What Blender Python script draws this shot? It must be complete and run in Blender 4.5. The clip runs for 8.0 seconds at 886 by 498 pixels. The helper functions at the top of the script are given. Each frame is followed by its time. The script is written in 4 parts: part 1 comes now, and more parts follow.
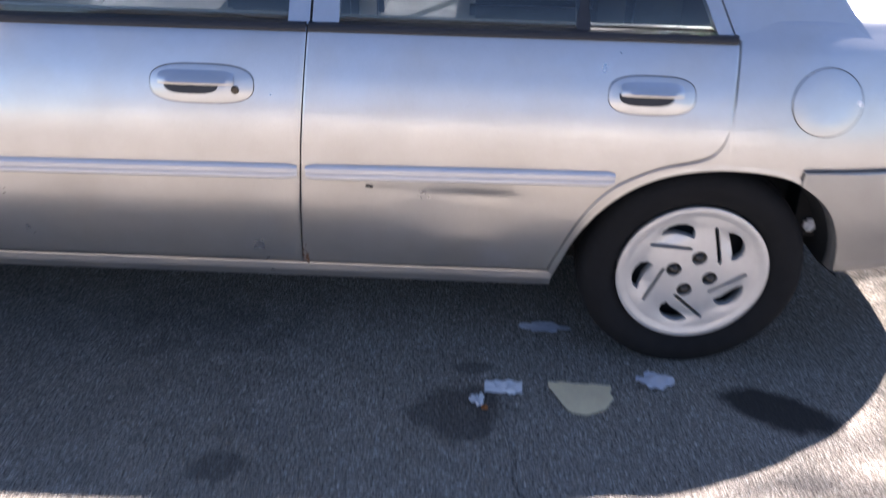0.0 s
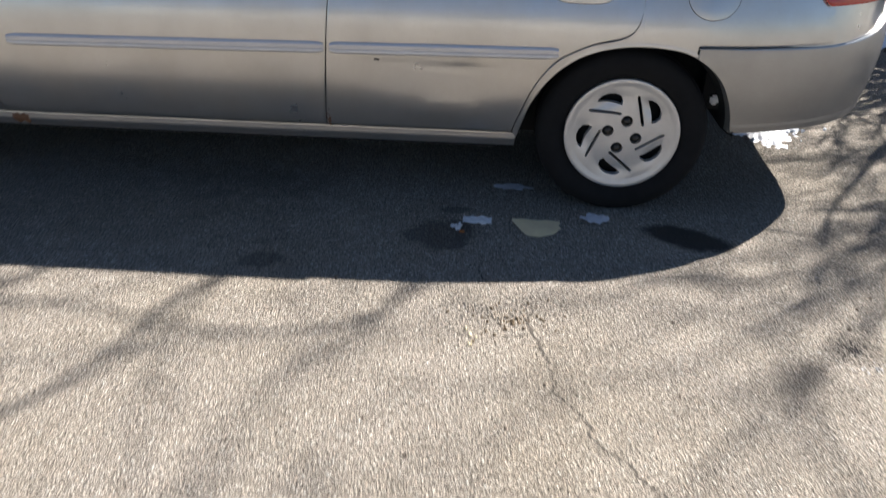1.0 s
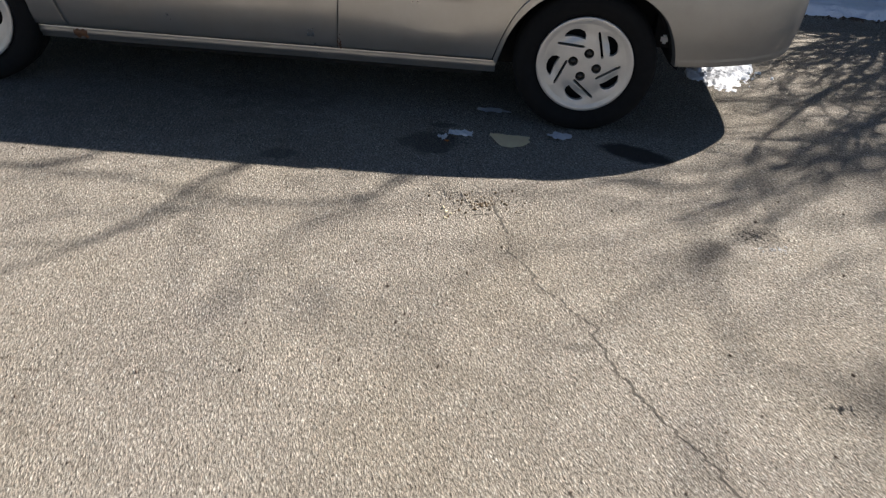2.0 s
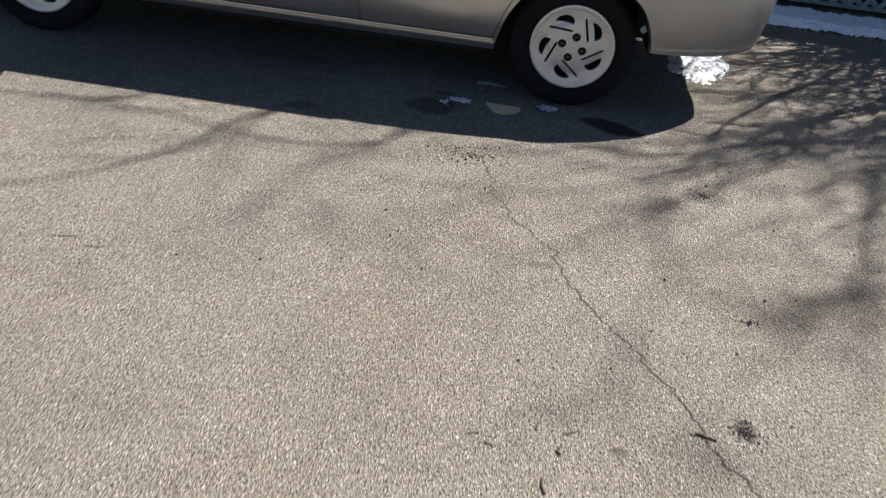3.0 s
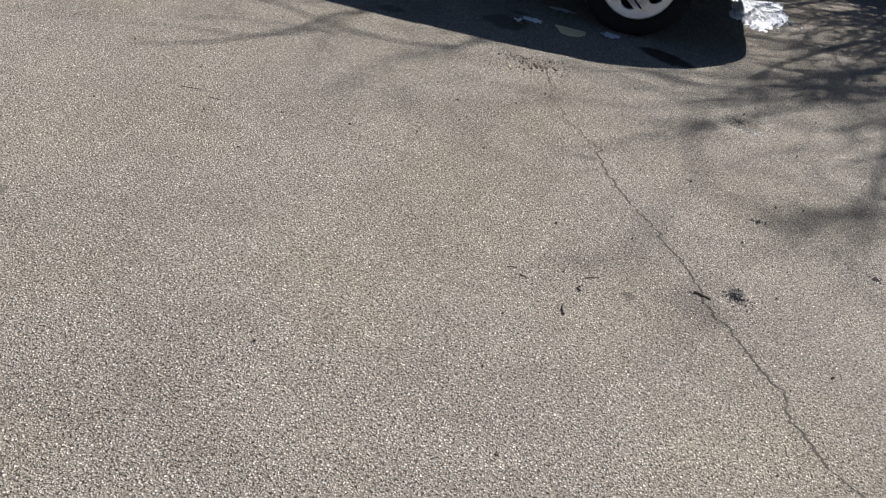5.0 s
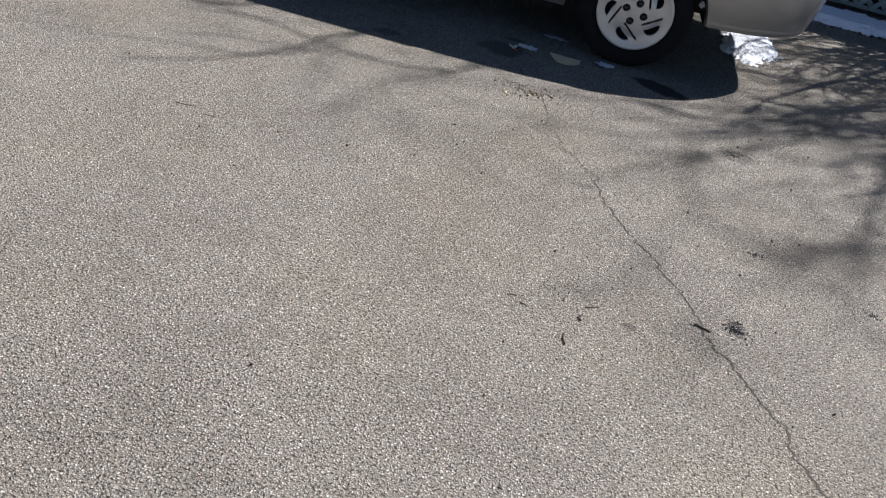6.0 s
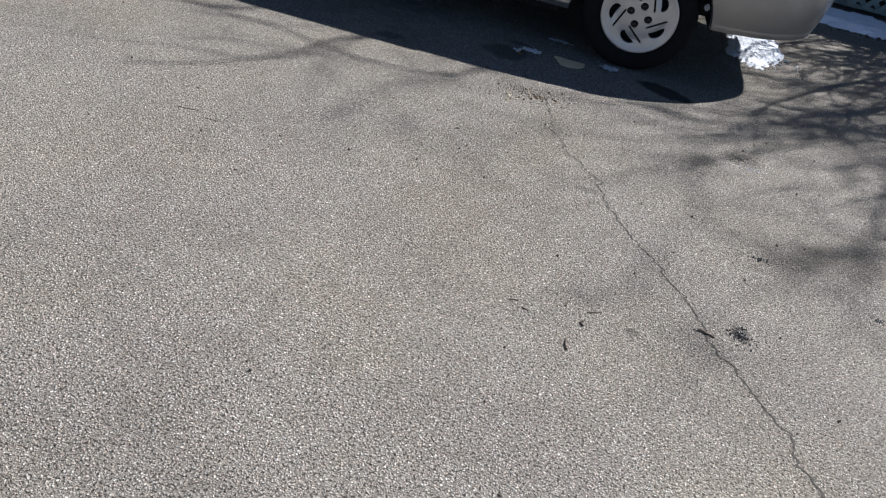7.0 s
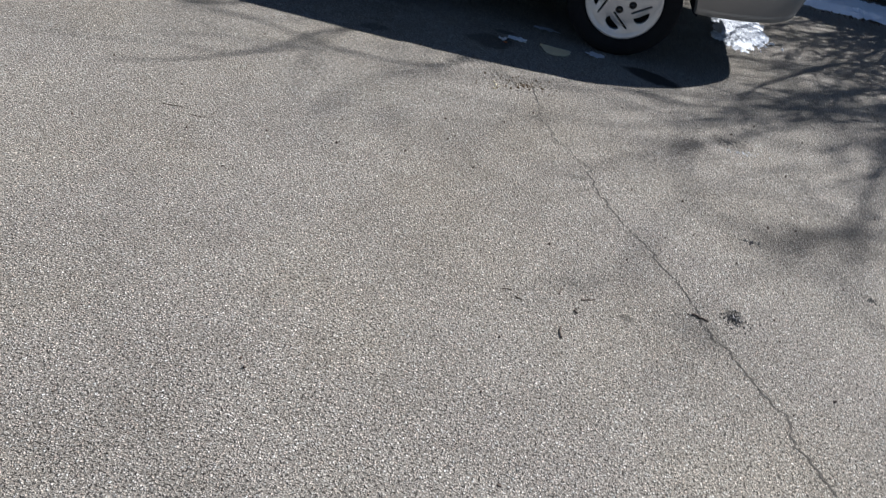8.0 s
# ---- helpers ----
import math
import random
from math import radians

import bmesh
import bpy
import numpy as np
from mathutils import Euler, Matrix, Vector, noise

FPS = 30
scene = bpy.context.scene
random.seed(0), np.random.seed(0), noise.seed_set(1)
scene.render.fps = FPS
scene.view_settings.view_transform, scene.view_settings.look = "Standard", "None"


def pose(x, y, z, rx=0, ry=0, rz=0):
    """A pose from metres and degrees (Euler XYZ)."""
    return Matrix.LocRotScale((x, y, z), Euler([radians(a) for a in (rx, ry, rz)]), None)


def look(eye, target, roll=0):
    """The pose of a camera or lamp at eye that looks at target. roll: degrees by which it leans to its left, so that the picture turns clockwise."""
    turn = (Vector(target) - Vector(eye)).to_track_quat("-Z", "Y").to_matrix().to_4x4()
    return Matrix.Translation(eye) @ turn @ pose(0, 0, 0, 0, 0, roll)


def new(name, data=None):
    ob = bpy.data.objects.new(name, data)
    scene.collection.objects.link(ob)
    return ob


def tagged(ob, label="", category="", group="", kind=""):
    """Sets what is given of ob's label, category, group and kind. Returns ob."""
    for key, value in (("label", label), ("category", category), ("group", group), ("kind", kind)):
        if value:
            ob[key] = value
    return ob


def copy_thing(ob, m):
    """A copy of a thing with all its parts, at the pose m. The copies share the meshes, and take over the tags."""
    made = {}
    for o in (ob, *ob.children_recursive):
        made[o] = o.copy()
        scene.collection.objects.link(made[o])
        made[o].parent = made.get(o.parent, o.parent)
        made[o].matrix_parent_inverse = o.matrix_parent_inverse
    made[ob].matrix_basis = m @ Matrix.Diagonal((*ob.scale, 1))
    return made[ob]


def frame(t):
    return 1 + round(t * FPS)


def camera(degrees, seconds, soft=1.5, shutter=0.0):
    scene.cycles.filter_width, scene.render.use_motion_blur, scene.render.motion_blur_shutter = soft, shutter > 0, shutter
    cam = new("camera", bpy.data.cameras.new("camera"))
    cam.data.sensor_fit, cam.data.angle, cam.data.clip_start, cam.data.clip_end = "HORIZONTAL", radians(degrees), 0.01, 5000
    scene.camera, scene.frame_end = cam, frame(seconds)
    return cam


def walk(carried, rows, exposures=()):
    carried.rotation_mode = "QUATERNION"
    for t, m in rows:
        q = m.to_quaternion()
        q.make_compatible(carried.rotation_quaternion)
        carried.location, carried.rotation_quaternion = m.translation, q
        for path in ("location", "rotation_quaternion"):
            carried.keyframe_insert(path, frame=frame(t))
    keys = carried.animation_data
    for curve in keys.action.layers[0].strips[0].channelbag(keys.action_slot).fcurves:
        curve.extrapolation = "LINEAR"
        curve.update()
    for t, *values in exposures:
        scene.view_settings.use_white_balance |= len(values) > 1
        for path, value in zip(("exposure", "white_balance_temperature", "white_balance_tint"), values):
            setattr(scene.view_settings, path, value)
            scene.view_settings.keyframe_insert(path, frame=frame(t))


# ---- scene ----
cam = camera(54.0, 8.0, soft=1.15, shutter=0.5)
PATH = [
    (0, (-0.622, -1.938, 1.478), (-0.646, -0.217, 0.459), 1.8),
    (0.5, (-0.564, -2.434, 1.419), (-0.596, -0.686, 0.448), 1.0),
    (1, (-0.478, -2.803, 1.416), (-0.553, -1.072, 0.417), 1.6),
    (1.5, (-0.42, -3.147, 1.429), (-0.502, -1.438, 0.395), 2.4),
    (1.7, (-0.394, -3.275, 1.432), (-0.478, -1.565, 0.397), 2.9),
    (2.8, (-0.238, -3.895, 1.476), (-0.341, -2.18, 0.452), 6.2),
    (3, (-0.225, -4.01, 1.473), (-0.335, -2.291, 0.457), 7.0),
    (3.5, (-0.175, -4.236, 1.48), (-0.319, -2.527, 0.451), 8.2),
    (4, (-0.102, -4.409, 1.473), (-0.308, -2.723, 0.416), 8.4),
    (4.5, (-0.135, -4.553, 1.497), (-0.339, -2.906, 0.381), 10.2),
    (4.7, (-0.135, -4.585, 1.514), (-0.342, -2.949, 0.382), 10.7),
    (6, (-0.219, -4.564, 1.476), (-0.386, -2.882, 0.406), 13.7),
    (6.5, (-0.209, -4.554, 1.476), (-0.389, -2.872, 0.409), 13.5),
    (7, (-0.206, -4.544, 1.475), (-0.39, -2.863, 0.408), 13.4),
    (7.5, (-0.2, -4.535, 1.477), (-0.38, -2.853, 0.41), 13.4),
    (7.7, (-0.203, -4.535, 1.477), (-0.380, -2.853, 0.411), 13.3),
    (8, (-0.214, -4.534, 1.463), (-0.369, -2.856, 0.385), 12.4),
]
walk(cam, [(t, look(eye, target, roll)) for t, eye, target, roll in PATH],
     exposures=[(0, 2.84, 6300, 23), (0.5, 2.30, 6300, 17), (1.0, 1.80, 6450, 13), (1.7, 1.42, 6550, 12), (3.5, 1.17, 6300, 12), (4.5, 0.95, 6250, 12), (6.0, 1.00, 5950, 13), (8.0, 0.96, 5750, 11)])

# ---- sky and sun ----
SUN = Vector((0.74, 0.655, 1.0)).normalized()
world = bpy.data.worlds.new("sky")
scene.world = world
world.use_nodes = True
sky = world.node_tree.nodes.new("ShaderNodeTexSky")
sky.sky_type = "NISHITA"
sky.sun_disc = False
sky.sun_elevation = math.asin(SUN.z)
sky.sun_rotation = math.atan2(SUN.x, SUN.y)
sky.air_density, sky.dust_density, sky.ozone_density = 1.0, 0.2, 3.5
background = world.node_tree.nodes["Background"]
background.inputs["Strength"].default_value = 0.036
world.node_tree.links.new(sky.outputs["Color"], background.inputs["Color"])
sun_data = bpy.data.lights.new("sun", "SUN")
sun_data.energy, sun_data.angle, sun_data.color = 5.0, radians(0.53), (1.0, 0.95, 0.87)
sun = new("sun", sun_data)
sun.matrix_world = look(SUN * 60, (0, 0, 0))


# ---- material helpers ----
def mat_new(name):
    m = bpy.data.materials.new(name)
    m.use_nodes = True
    return m, m.node_tree, m.node_tree.nodes["Principled BSDF"]


def node(nt, kind, **inputs):
    n = nt.nodes.new(kind)
    for key, value in inputs.items():
        n.inputs[key.replace("_", " ")].default_value = value
    return n


def coords(nt, scale=1.0):
    c = nt.nodes.new("ShaderNodeTexCoord")
    m = node(nt, "ShaderNodeMapping", Scale=(scale, scale, scale) if not isinstance(scale, tuple) else scale)
    nt.links.new(c.outputs["Object"], m.inputs["Vector"])
    return m.outputs["Vector"]


def ramp(nt, source, stops):
    r = nt.nodes.new("ShaderNodeValToRGB")
    r.color_ramp.elements[0].position, r.color_ramp.elements[0].color = stops[0][0], (*stops[0][1], 1)
    r.color_ramp.elements[1].position, r.color_ramp.elements[1].color = stops[-1][0], (*stops[-1][1], 1)
    for p, c in stops[1:-1]:
        r.color_ramp.elements.new(p).color = (*c, 1)
    nt.links.new(source, r.inputs["Fac"])
    return r.outputs["Color"]


def mix(nt, fac, a, b, mode="MIX"):
    n = nt.nodes.new("ShaderNodeMix")
    n.data_type, n.blend_type = "RGBA", mode
    for slot, value in ((0, fac), (6, a), (7, b)):
        if hasattr(value, "is_linked"):
            nt.links.new(value, n.inputs[slot])
        else:
            n.inputs[slot].default_value = value if slot == 0 else (*value, 1)
    return n.outputs[2]


def arith(nt, op, a, b=None, c=None):
    n = nt.nodes.new("ShaderNodeMath")
    n.operation = op
    for i, value in enumerate((a, b, c)):
        if value is None:
            continue
        if hasattr(value, "is_linked"):
            nt.links.new(value, n.inputs[i])
        else:
            n.inputs[i].default_value = value
    return n.outputs[0]


def fine(nt, vec, scale, detail=4.0, rough=0.6):
    n = node(nt, "ShaderNodeTexNoise", Scale=scale, Detail=detail, Roughness=rough)
    nt.links.new(vec, n.inputs["Vector"])
    return n.outputs["Fac"]


def bump(nt, bsdf, height, strength, distance):
    b = node(nt, "ShaderNodeBump", Strength=strength, Distance=distance)
    nt.links.new(height, b.inputs["Height"])
    nt.links.new(b.outputs["Normal"], bsdf.inputs["Normal"])


def plain(name, colour, rough=0.5, metal=0.0, vary=0.25, scale=30.0, relief=0.15, coat=0.0):
    """A surface with grain and blotches at two scales."""
    m, nt, bsdf = mat_new(name)
    vec = coords(nt)
    g, s = fine(nt, vec, scale, 5.0), fine(nt, vec, scale / 9, 3.0)
    both = arith(nt, "MULTIPLY_ADD", g, 0.5, arith(nt, "MULTIPLY", s, 0.5))
    low = tuple(c * (1 - vary) for c in colour)
    high = tuple(min(1, c * (1 + vary)) for c in colour)
    nt.links.new(ramp(nt, both, [(0.3, low), (0.7, high)]), bsdf.inputs["Base Color"])
    bsdf.inputs["Roughness"].default_value = rough
    bsdf.inputs["Metallic"].default_value = metal
    bsdf.inputs["Coat Weight"].default_value = coat
    if relief:
        bump(nt, bsdf, g, relief, 0.002)
    return m


def asphalt():
    m, nt, bsdf = mat_new("worn_asphalt")
    vec = coords(nt)
    # pale stone chips of two sizes standing out of a dark binder
    warp = node(nt, "ShaderNodeTexNoise", Scale=190.0, Detail=3.0)
    nt.links.new(vec, warp.inputs["Vector"])
    shift = node(nt, "ShaderNodeVectorMath")
    shift.operation = "MULTIPLY_ADD"
    shift.inputs[1].default_value = (0.0075, 0.0075, 0.0075)
    nt.links.new(warp.outputs["Color"], shift.inputs[0])
    nt.links.new(vec, shift.inputs[2])

    def stones(scale, near, far):
        v = node(nt, "ShaderNodeTexVoronoi", Scale=scale, Randomness=1.0)
        nt.links.new(shift.outputs[0], v.inputs["Vector"])
        c = node(nt, "ShaderNodeSeparateColor")
        nt.links.new(v.outputs["Color"], c.inputs["Color"])
        return c.outputs, ramp(nt, v.outputs["Distance"], [(near, (1, 1, 1)), (far, (0, 0, 0))])

    apart, chip = stones(150.0, 0.26, 0.56)
    grit, crumb = stones(300.0, 0.25, 0.62)
    binder = ramp(nt, fine(nt, vec, 260.0, 3.0), [(0.3, (0.120, 0.106, 0.088)), (0.7, (0.225, 0.202, 0.172))])
    tone_s = ramp(nt, grit[0], [(0.0, (0.20, 0.18, 0.15)), (0.5, (0.34, 0.312, 0.267)), (1.0, (0.45, 0.418, 0.365))])
    tone = ramp(nt, apart[0], [(0.0, (0.20, 0.178, 0.15)), (0.2, (0.36, 0.33, 0.285)), (0.75, (0.485, 0.45, 0.395)), (0.93, (0.61, 0.575, 0.515)), (1.0, (0.80, 0.765, 0.70))])
    tint = ramp(nt, apart[1], [(0.0, (1.10, 0.96, 0.88)), (0.35, (1.03, 0.99, 0.97)), (0.6, (1, 1, 1)), (1.0, (0.93, 1.0, 1.06))])
    tone = mix(nt, 0.7, tone, tint, "MULTIPLY")
    colour = mix(nt, crumb, binder, tone_s)
    present = ramp(nt, apart[2], [(0.22, (0, 0, 0)), (0.26, (1, 1, 1))])
    chip = mix(nt, 1.0, chip, present, "MULTIPLY")
    colour = mix(nt, chip, colour, tone)
    # pits where chips have broken out, coloured dark for the stones' small shadows
    hole = fine(nt, vec, 135.0, 3.0, 0.6)
    open_pit = ramp(nt, hole, [(0.405, (1, 1, 1)), (0.445, (0, 0, 0))])
    colour = mix(nt, open_pit, colour, (0.055, 0.048, 0.040))
    # broad weathering
    broad = fine(nt, vec, 1.3, 5.0, 0.6)
    colour = mix(nt, 0.85, colour, ramp(nt, broad, [(0.28, (1.03, 1.01, 0.99)), (0.5, (1.25, 1.235, 1.225)), (0.72, (1.38, 1.365, 1.33))]), "MULTIPLY")
    patch = fine(nt, vec, 9.0, 4.0, 0.65)
    colour = mix(nt, 0.7, colour, ramp(nt, patch, [(0.3, (0.84, 0.828, 0.80)), (0.7, (1.08, 1.08, 1.07))]), "MULTIPLY")
    hue = fine(nt, vec, 1.1, 3.0, 0.5)
    colour = mix(nt, 0.8, colour, ramp(nt, hue, [(0.3, (1.02, 1.0, 0.95)), (0.5, (1, 1, 1)), (0.7, (1.0, 0.995, 1.015))]), "MULTIPLY")
    speck = node(nt, "ShaderNodeTexVoronoi", Scale=34.0)
    nt.links.new(vec, speck.inputs["Vector"])
    colour = mix(nt, ramp(nt, speck.outputs["Distance"], [(0.05, (0.8, 0.8, 0.8)), (0.10, (0, 0, 0))]), colour, (0.07, 0.06, 0.05))
    # spilled oil and broad dark patches, each with its own outline
    wob = arith(nt, "MULTIPLY", arith(nt, "SUBTRACT", fine(nt, vec, 11.0, 5.0, 0.65), 0.5), 1.8)
    place = nt.nodes.new("ShaderNodeSeparateXYZ")
    nt.links.new(vec, place.inputs[0])
    # the broad ones fade softly and darken ground beneath and beside the car
    spills_and_patches = [(0.58, -0.80, 0.10, 0.07, 0, 0.3), (0.40, -0.95, 0.10, 0.05, 30, 0.3), (0.23, -0.195, 0.17, 0.085, -24, 0.95), (-0.60, -0.25, 0.14, 0.11, 10, 0.6), (-0.56, -0.07, 0.06, 0.03, 0, 0.5), (-1.16, -0.47, 0.09, 0.05, 20, 0.5),
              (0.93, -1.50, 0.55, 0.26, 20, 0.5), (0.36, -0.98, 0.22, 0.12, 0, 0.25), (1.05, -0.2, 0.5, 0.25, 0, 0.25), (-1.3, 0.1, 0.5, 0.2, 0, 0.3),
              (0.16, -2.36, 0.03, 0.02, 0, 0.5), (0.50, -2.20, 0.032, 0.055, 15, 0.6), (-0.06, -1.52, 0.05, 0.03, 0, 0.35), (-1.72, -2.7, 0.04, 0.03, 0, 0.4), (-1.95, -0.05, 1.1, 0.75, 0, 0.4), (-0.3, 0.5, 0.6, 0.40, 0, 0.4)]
    for cx, cy, rx, ry, turn, depth in spills_and_patches:
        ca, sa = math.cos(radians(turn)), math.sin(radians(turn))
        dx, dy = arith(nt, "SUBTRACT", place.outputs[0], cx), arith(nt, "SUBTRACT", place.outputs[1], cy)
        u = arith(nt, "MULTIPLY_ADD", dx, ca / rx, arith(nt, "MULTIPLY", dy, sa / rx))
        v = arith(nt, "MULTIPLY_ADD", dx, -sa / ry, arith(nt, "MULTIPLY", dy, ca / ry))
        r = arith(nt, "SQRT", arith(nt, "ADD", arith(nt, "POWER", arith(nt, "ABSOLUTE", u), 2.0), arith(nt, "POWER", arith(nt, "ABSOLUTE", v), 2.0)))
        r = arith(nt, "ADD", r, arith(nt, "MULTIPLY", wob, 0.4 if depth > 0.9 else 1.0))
        patch_mask = ramp(nt, r, [(0.72 if rx < 0.3 else 0.1, (depth,) * 3), (1.1 if rx < 0.3 else 1.35, (0, 0, 0))])
        colour = mix(nt, patch_mask, colour, (0.035, 0.030, 0.026))
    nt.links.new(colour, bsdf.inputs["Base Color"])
    bsdf.inputs["Roughness"].default_value = 0.85
    bsdf.inputs["Specular IOR Level"].default_value = 0.3
    tall = arith(nt, "MULTIPLY_ADD", chip, arith(nt, "MULTIPLY_ADD", apart[0], 0.4, 0.5), arith(nt, "MULTIPLY", crumb, 0.25))
    tall = arith(nt, "SUBTRACT", tall, arith(nt, "MULTIPLY", open_pit, 0.8))
    bump(nt, bsdf, tall, 1.0, 0.0115)
    return m


def car_paint(name="silver_metallic_paint", tone=1.0, gloss=0.0):
    m, nt, bsdf = mat_new(name)
    vec = coords(nt)
    flakes = fine(nt, vec, 900.0, 2.0)
    dirt = fine(nt, vec, 5.0, 5.0, 0.65)
    colour = mix(nt, 1.0, ramp(nt, flakes, [(0.3, (0.50 * tone, 0.50 * tone, 0.495 * tone)), (0.7, (0.60 * tone, 0.60 * tone, 0.595 * tone))]), ramp(nt, dirt, [(0.3, (0.90, 0.88, 0.85)), (0.65, (1, 1, 1))]), "MULTIPLY")
    nt.links.new(colour, bsdf.inputs["Base Color"])
    bsdf.inputs["Metallic"].default_value = 0.85
    rough = ramp(nt, dirt, [(0.3, (0.36 + gloss,) * 3), (0.7, (0.27 + gloss,) * 3)])
    nt.links.new(rough, bsdf.inputs["Roughness"])
    bsdf.inputs["Coat Weight"].default_value = 0.8
    bsdf.inputs["Coat Roughness"].default_value = 0.09
    bump(nt, bsdf, fine(nt, vec, 14.0, 3.0), 0.02, 0.004)
    return m


def glass_mat():
    m, nt, bsdf = mat_new("car_glass")
    bsdf.inputs["Base Color"].default_value = (0.55, 0.62, 0.62, 1)
    bsdf.inputs["Transmission Weight"].default_value = 1.0
    bsdf.inputs["Roughness"].default_value = 0.02
    bsdf.inputs["IOR"].default_value = 1.5
    return m


def snow_mat():
    m, nt, bsdf = mat_new("old_snow")
    vec = coords(nt)
    g = fine(nt, vec, 60.0, 6.0)
    nt.links.new(ramp(nt, fine(nt, vec, 9.0, 5.0, 0.7), [(0.22, (0.42, 0.41, 0.39)), (0.34, (0.78, 0.81, 0.86)), (0.7, (0.88, 0.90, 0.94))]), bsdf.inputs["Base Color"])
    bsdf.inputs["Roughness"].default_value = 0.55
    bump(nt, bsdf, g, 0.5, 0.01)
    return m


ASPHALT, PAINT, GLASS, SNOW = asphalt(), car_paint(), glass_mat(), snow_mat()
# body paint copied darker and rougher; the bumper's shade sits in this colour
PAINT_SHADED = car_paint("silver_bumper_paint", 0.72, 0.12)
RUBBER = plain("tyre_rubber", (0.0085, 0.0085, 0.009), 0.9, 0, 0.35, 40, 0.2)
RUBBER.node_tree.nodes["Principled BSDF"].inputs["Specular IOR Level"].default_value = 0.25
BLACK = plain("black_plastic", (0.018, 0.018, 0.02), 0.45, 0, 0.3, 60, 0.1)
STRIP = plain("window_strip_rubber", (0.010, 0.010, 0.012), 0.5, 0, 0.2, 60, 0.02)
DARK = plain("underbody", (0.012, 0.012, 0.012), 0.9, 0, 0.3, 20, 0.2)
SEAM = plain("gap_dirt", (0.055, 0.048, 0.04), 0.8, 0, 0.4, 30, 0.1)
WHEEL = plain("silver_wheel_paint", (0.60, 0.585, 0.56), 0.38, 0.45, 0.06, 50, 0.04, 0.3)
NUT = plain("brown_steel_nut", (0.055, 0.047, 0.038), 0.28, 0.6, 0.3, 120, 0.1)
RIDGE = plain("silver_moulding", (0.60, 0.59, 0.59), 0.42, 0.35, 0.05, 40, 0.02, 0.4)
RUST = plain("rust", (0.13, 0.065, 0.035), 0.85, 0, 0.5, 80, 0.4)
PAPER = plain("white_paper", (0.90, 0.90, 0.90), 0.7, 0, 0.08, 50, 0.3)
PLASTIC = plain("pale_plastic_film", (0.74, 0.75, 0.79), 0.35, 0, 0.15, 50, 0.3)
# sunlit tone for the bright ground patch, also used on the pale chips
PALE_TAN = plain("tan_cardboard", (0.96, 0.80, 0.54), 0.8, 0, 0.1, 90, 0.35)
BARK = plain("grey_bark", (0.16, 0.13, 0.10), 0.9, 0, 0.35, 40, 0.5)
TWIG = plain("dry_twig", (0.11, 0.08, 0.06), 0.85, 0, 0.4, 90, 0.4)
CRACK = plain("crack_dirt", (0.055, 0.047, 0.038), 0.95, 0, 0.5, 60, 0.5)
TAR = plain("tar_crumbs", (0.035, 0.034, 0.034), 0.28, 0, 0.6, 160, 0.6)
GRAVEL = plain("pale_gravel", (0.42, 0.37, 0.30), 0.85, 0, 0.4, 60, 0.3)
LEAF = plain("dead_leaf", (0.15, 0.105, 0.06), 0.8, 0, 0.4, 60, 0.3)
LATTICE = plain("faded_green_lattice", (0.17, 0.235, 0.24), 0.7, 0, 0.25, 30, 0.3)
HEDGE = plain("dark_evergreen_leaf", (0.03, 0.05, 0.025), 0.6, 0, 0.5, 25, 0.2)
HEDGE_CORE = plain("dark_soil", (0.06, 0.05, 0.04), 0.95, 0, 0.4, 12, 0.6)
SIDING = plain("cream_siding", (0.44, 0.41, 0.34), 0.6, 0, 0.08, 8, 0.1)
ROOFING = plain("grey_shingle", (0.10, 0.10, 0.11), 0.9, 0, 0.3, 12, 0.4)
LAMP_RED = plain("red_lamp_plastic", (0.45, 0.02, 0.015), 0.15, 0, 0.15, 60, 0.0, 0.8)
ORANGE = plain("orange_scrap", (0.65, 0.22, 0.04), 0.6, 0, 0.2, 60, 0.1)


# ---- geometry helpers ----
def part(name, bm, material, parent=None, label="", smooth=True):
    mesh = bpy.data.meshes.new(name)
    bmesh.ops.recalc_face_normals(bm, faces=bm.faces)
    bm.to_mesh(mesh)
    bm.free()
    mesh.materials.append(material)
    if smooth:
        mesh.polygons.foreach_set("use_smooth", [True] * len(mesh.polygons))
        mesh.set_sharp_from_angle(angle=radians(38))
    ob = new(name, mesh)
    ob.parent = parent
    if label:
        ob["label"] = label
    return ob


def lerp_curve(points, x):
    """Smooth curve through (x, value) pairs."""
    if x <= points[0][0]:
        return points[0][1]
    for i in range(len(points) - 1):
        (a, va), (b, vb) = points[i], points[i + 1]
        if x <= b:
            s = (x - a) / (b - a)
            p0 = points[max(i - 1, 0)]
            p3 = points[min(i + 2, len(points) - 1)]
            ma = (vb - p0[1]) / max(1e-6, b - p0[0]) * (b - a)
            mb = (p3[1] - va) / max(1e-6, p3[0] - a) * (b - a)
            return (2 * s**3 - 3 * s**2 + 1) * va + (s**3 - 2 * s**2 + s) * ma + (-2 * s**3 + 3 * s**2) * vb + (s**3 - s**2) * mb
    return points[-1][1]


def box(bm, lo, hi, m=None):
    r = bmesh.ops.create_cube(bm, size=1.0)
    size, mid = Vector(hi) - Vector(lo), (Vector(hi) + Vector(lo)) / 2
    t = Matrix.Translation(mid) @ Matrix.Diagonal((*size, 1))
    bmesh.ops.transform(bm, matrix=(m or Matrix()) @ t, verts=r["verts"])
    return r["verts"]


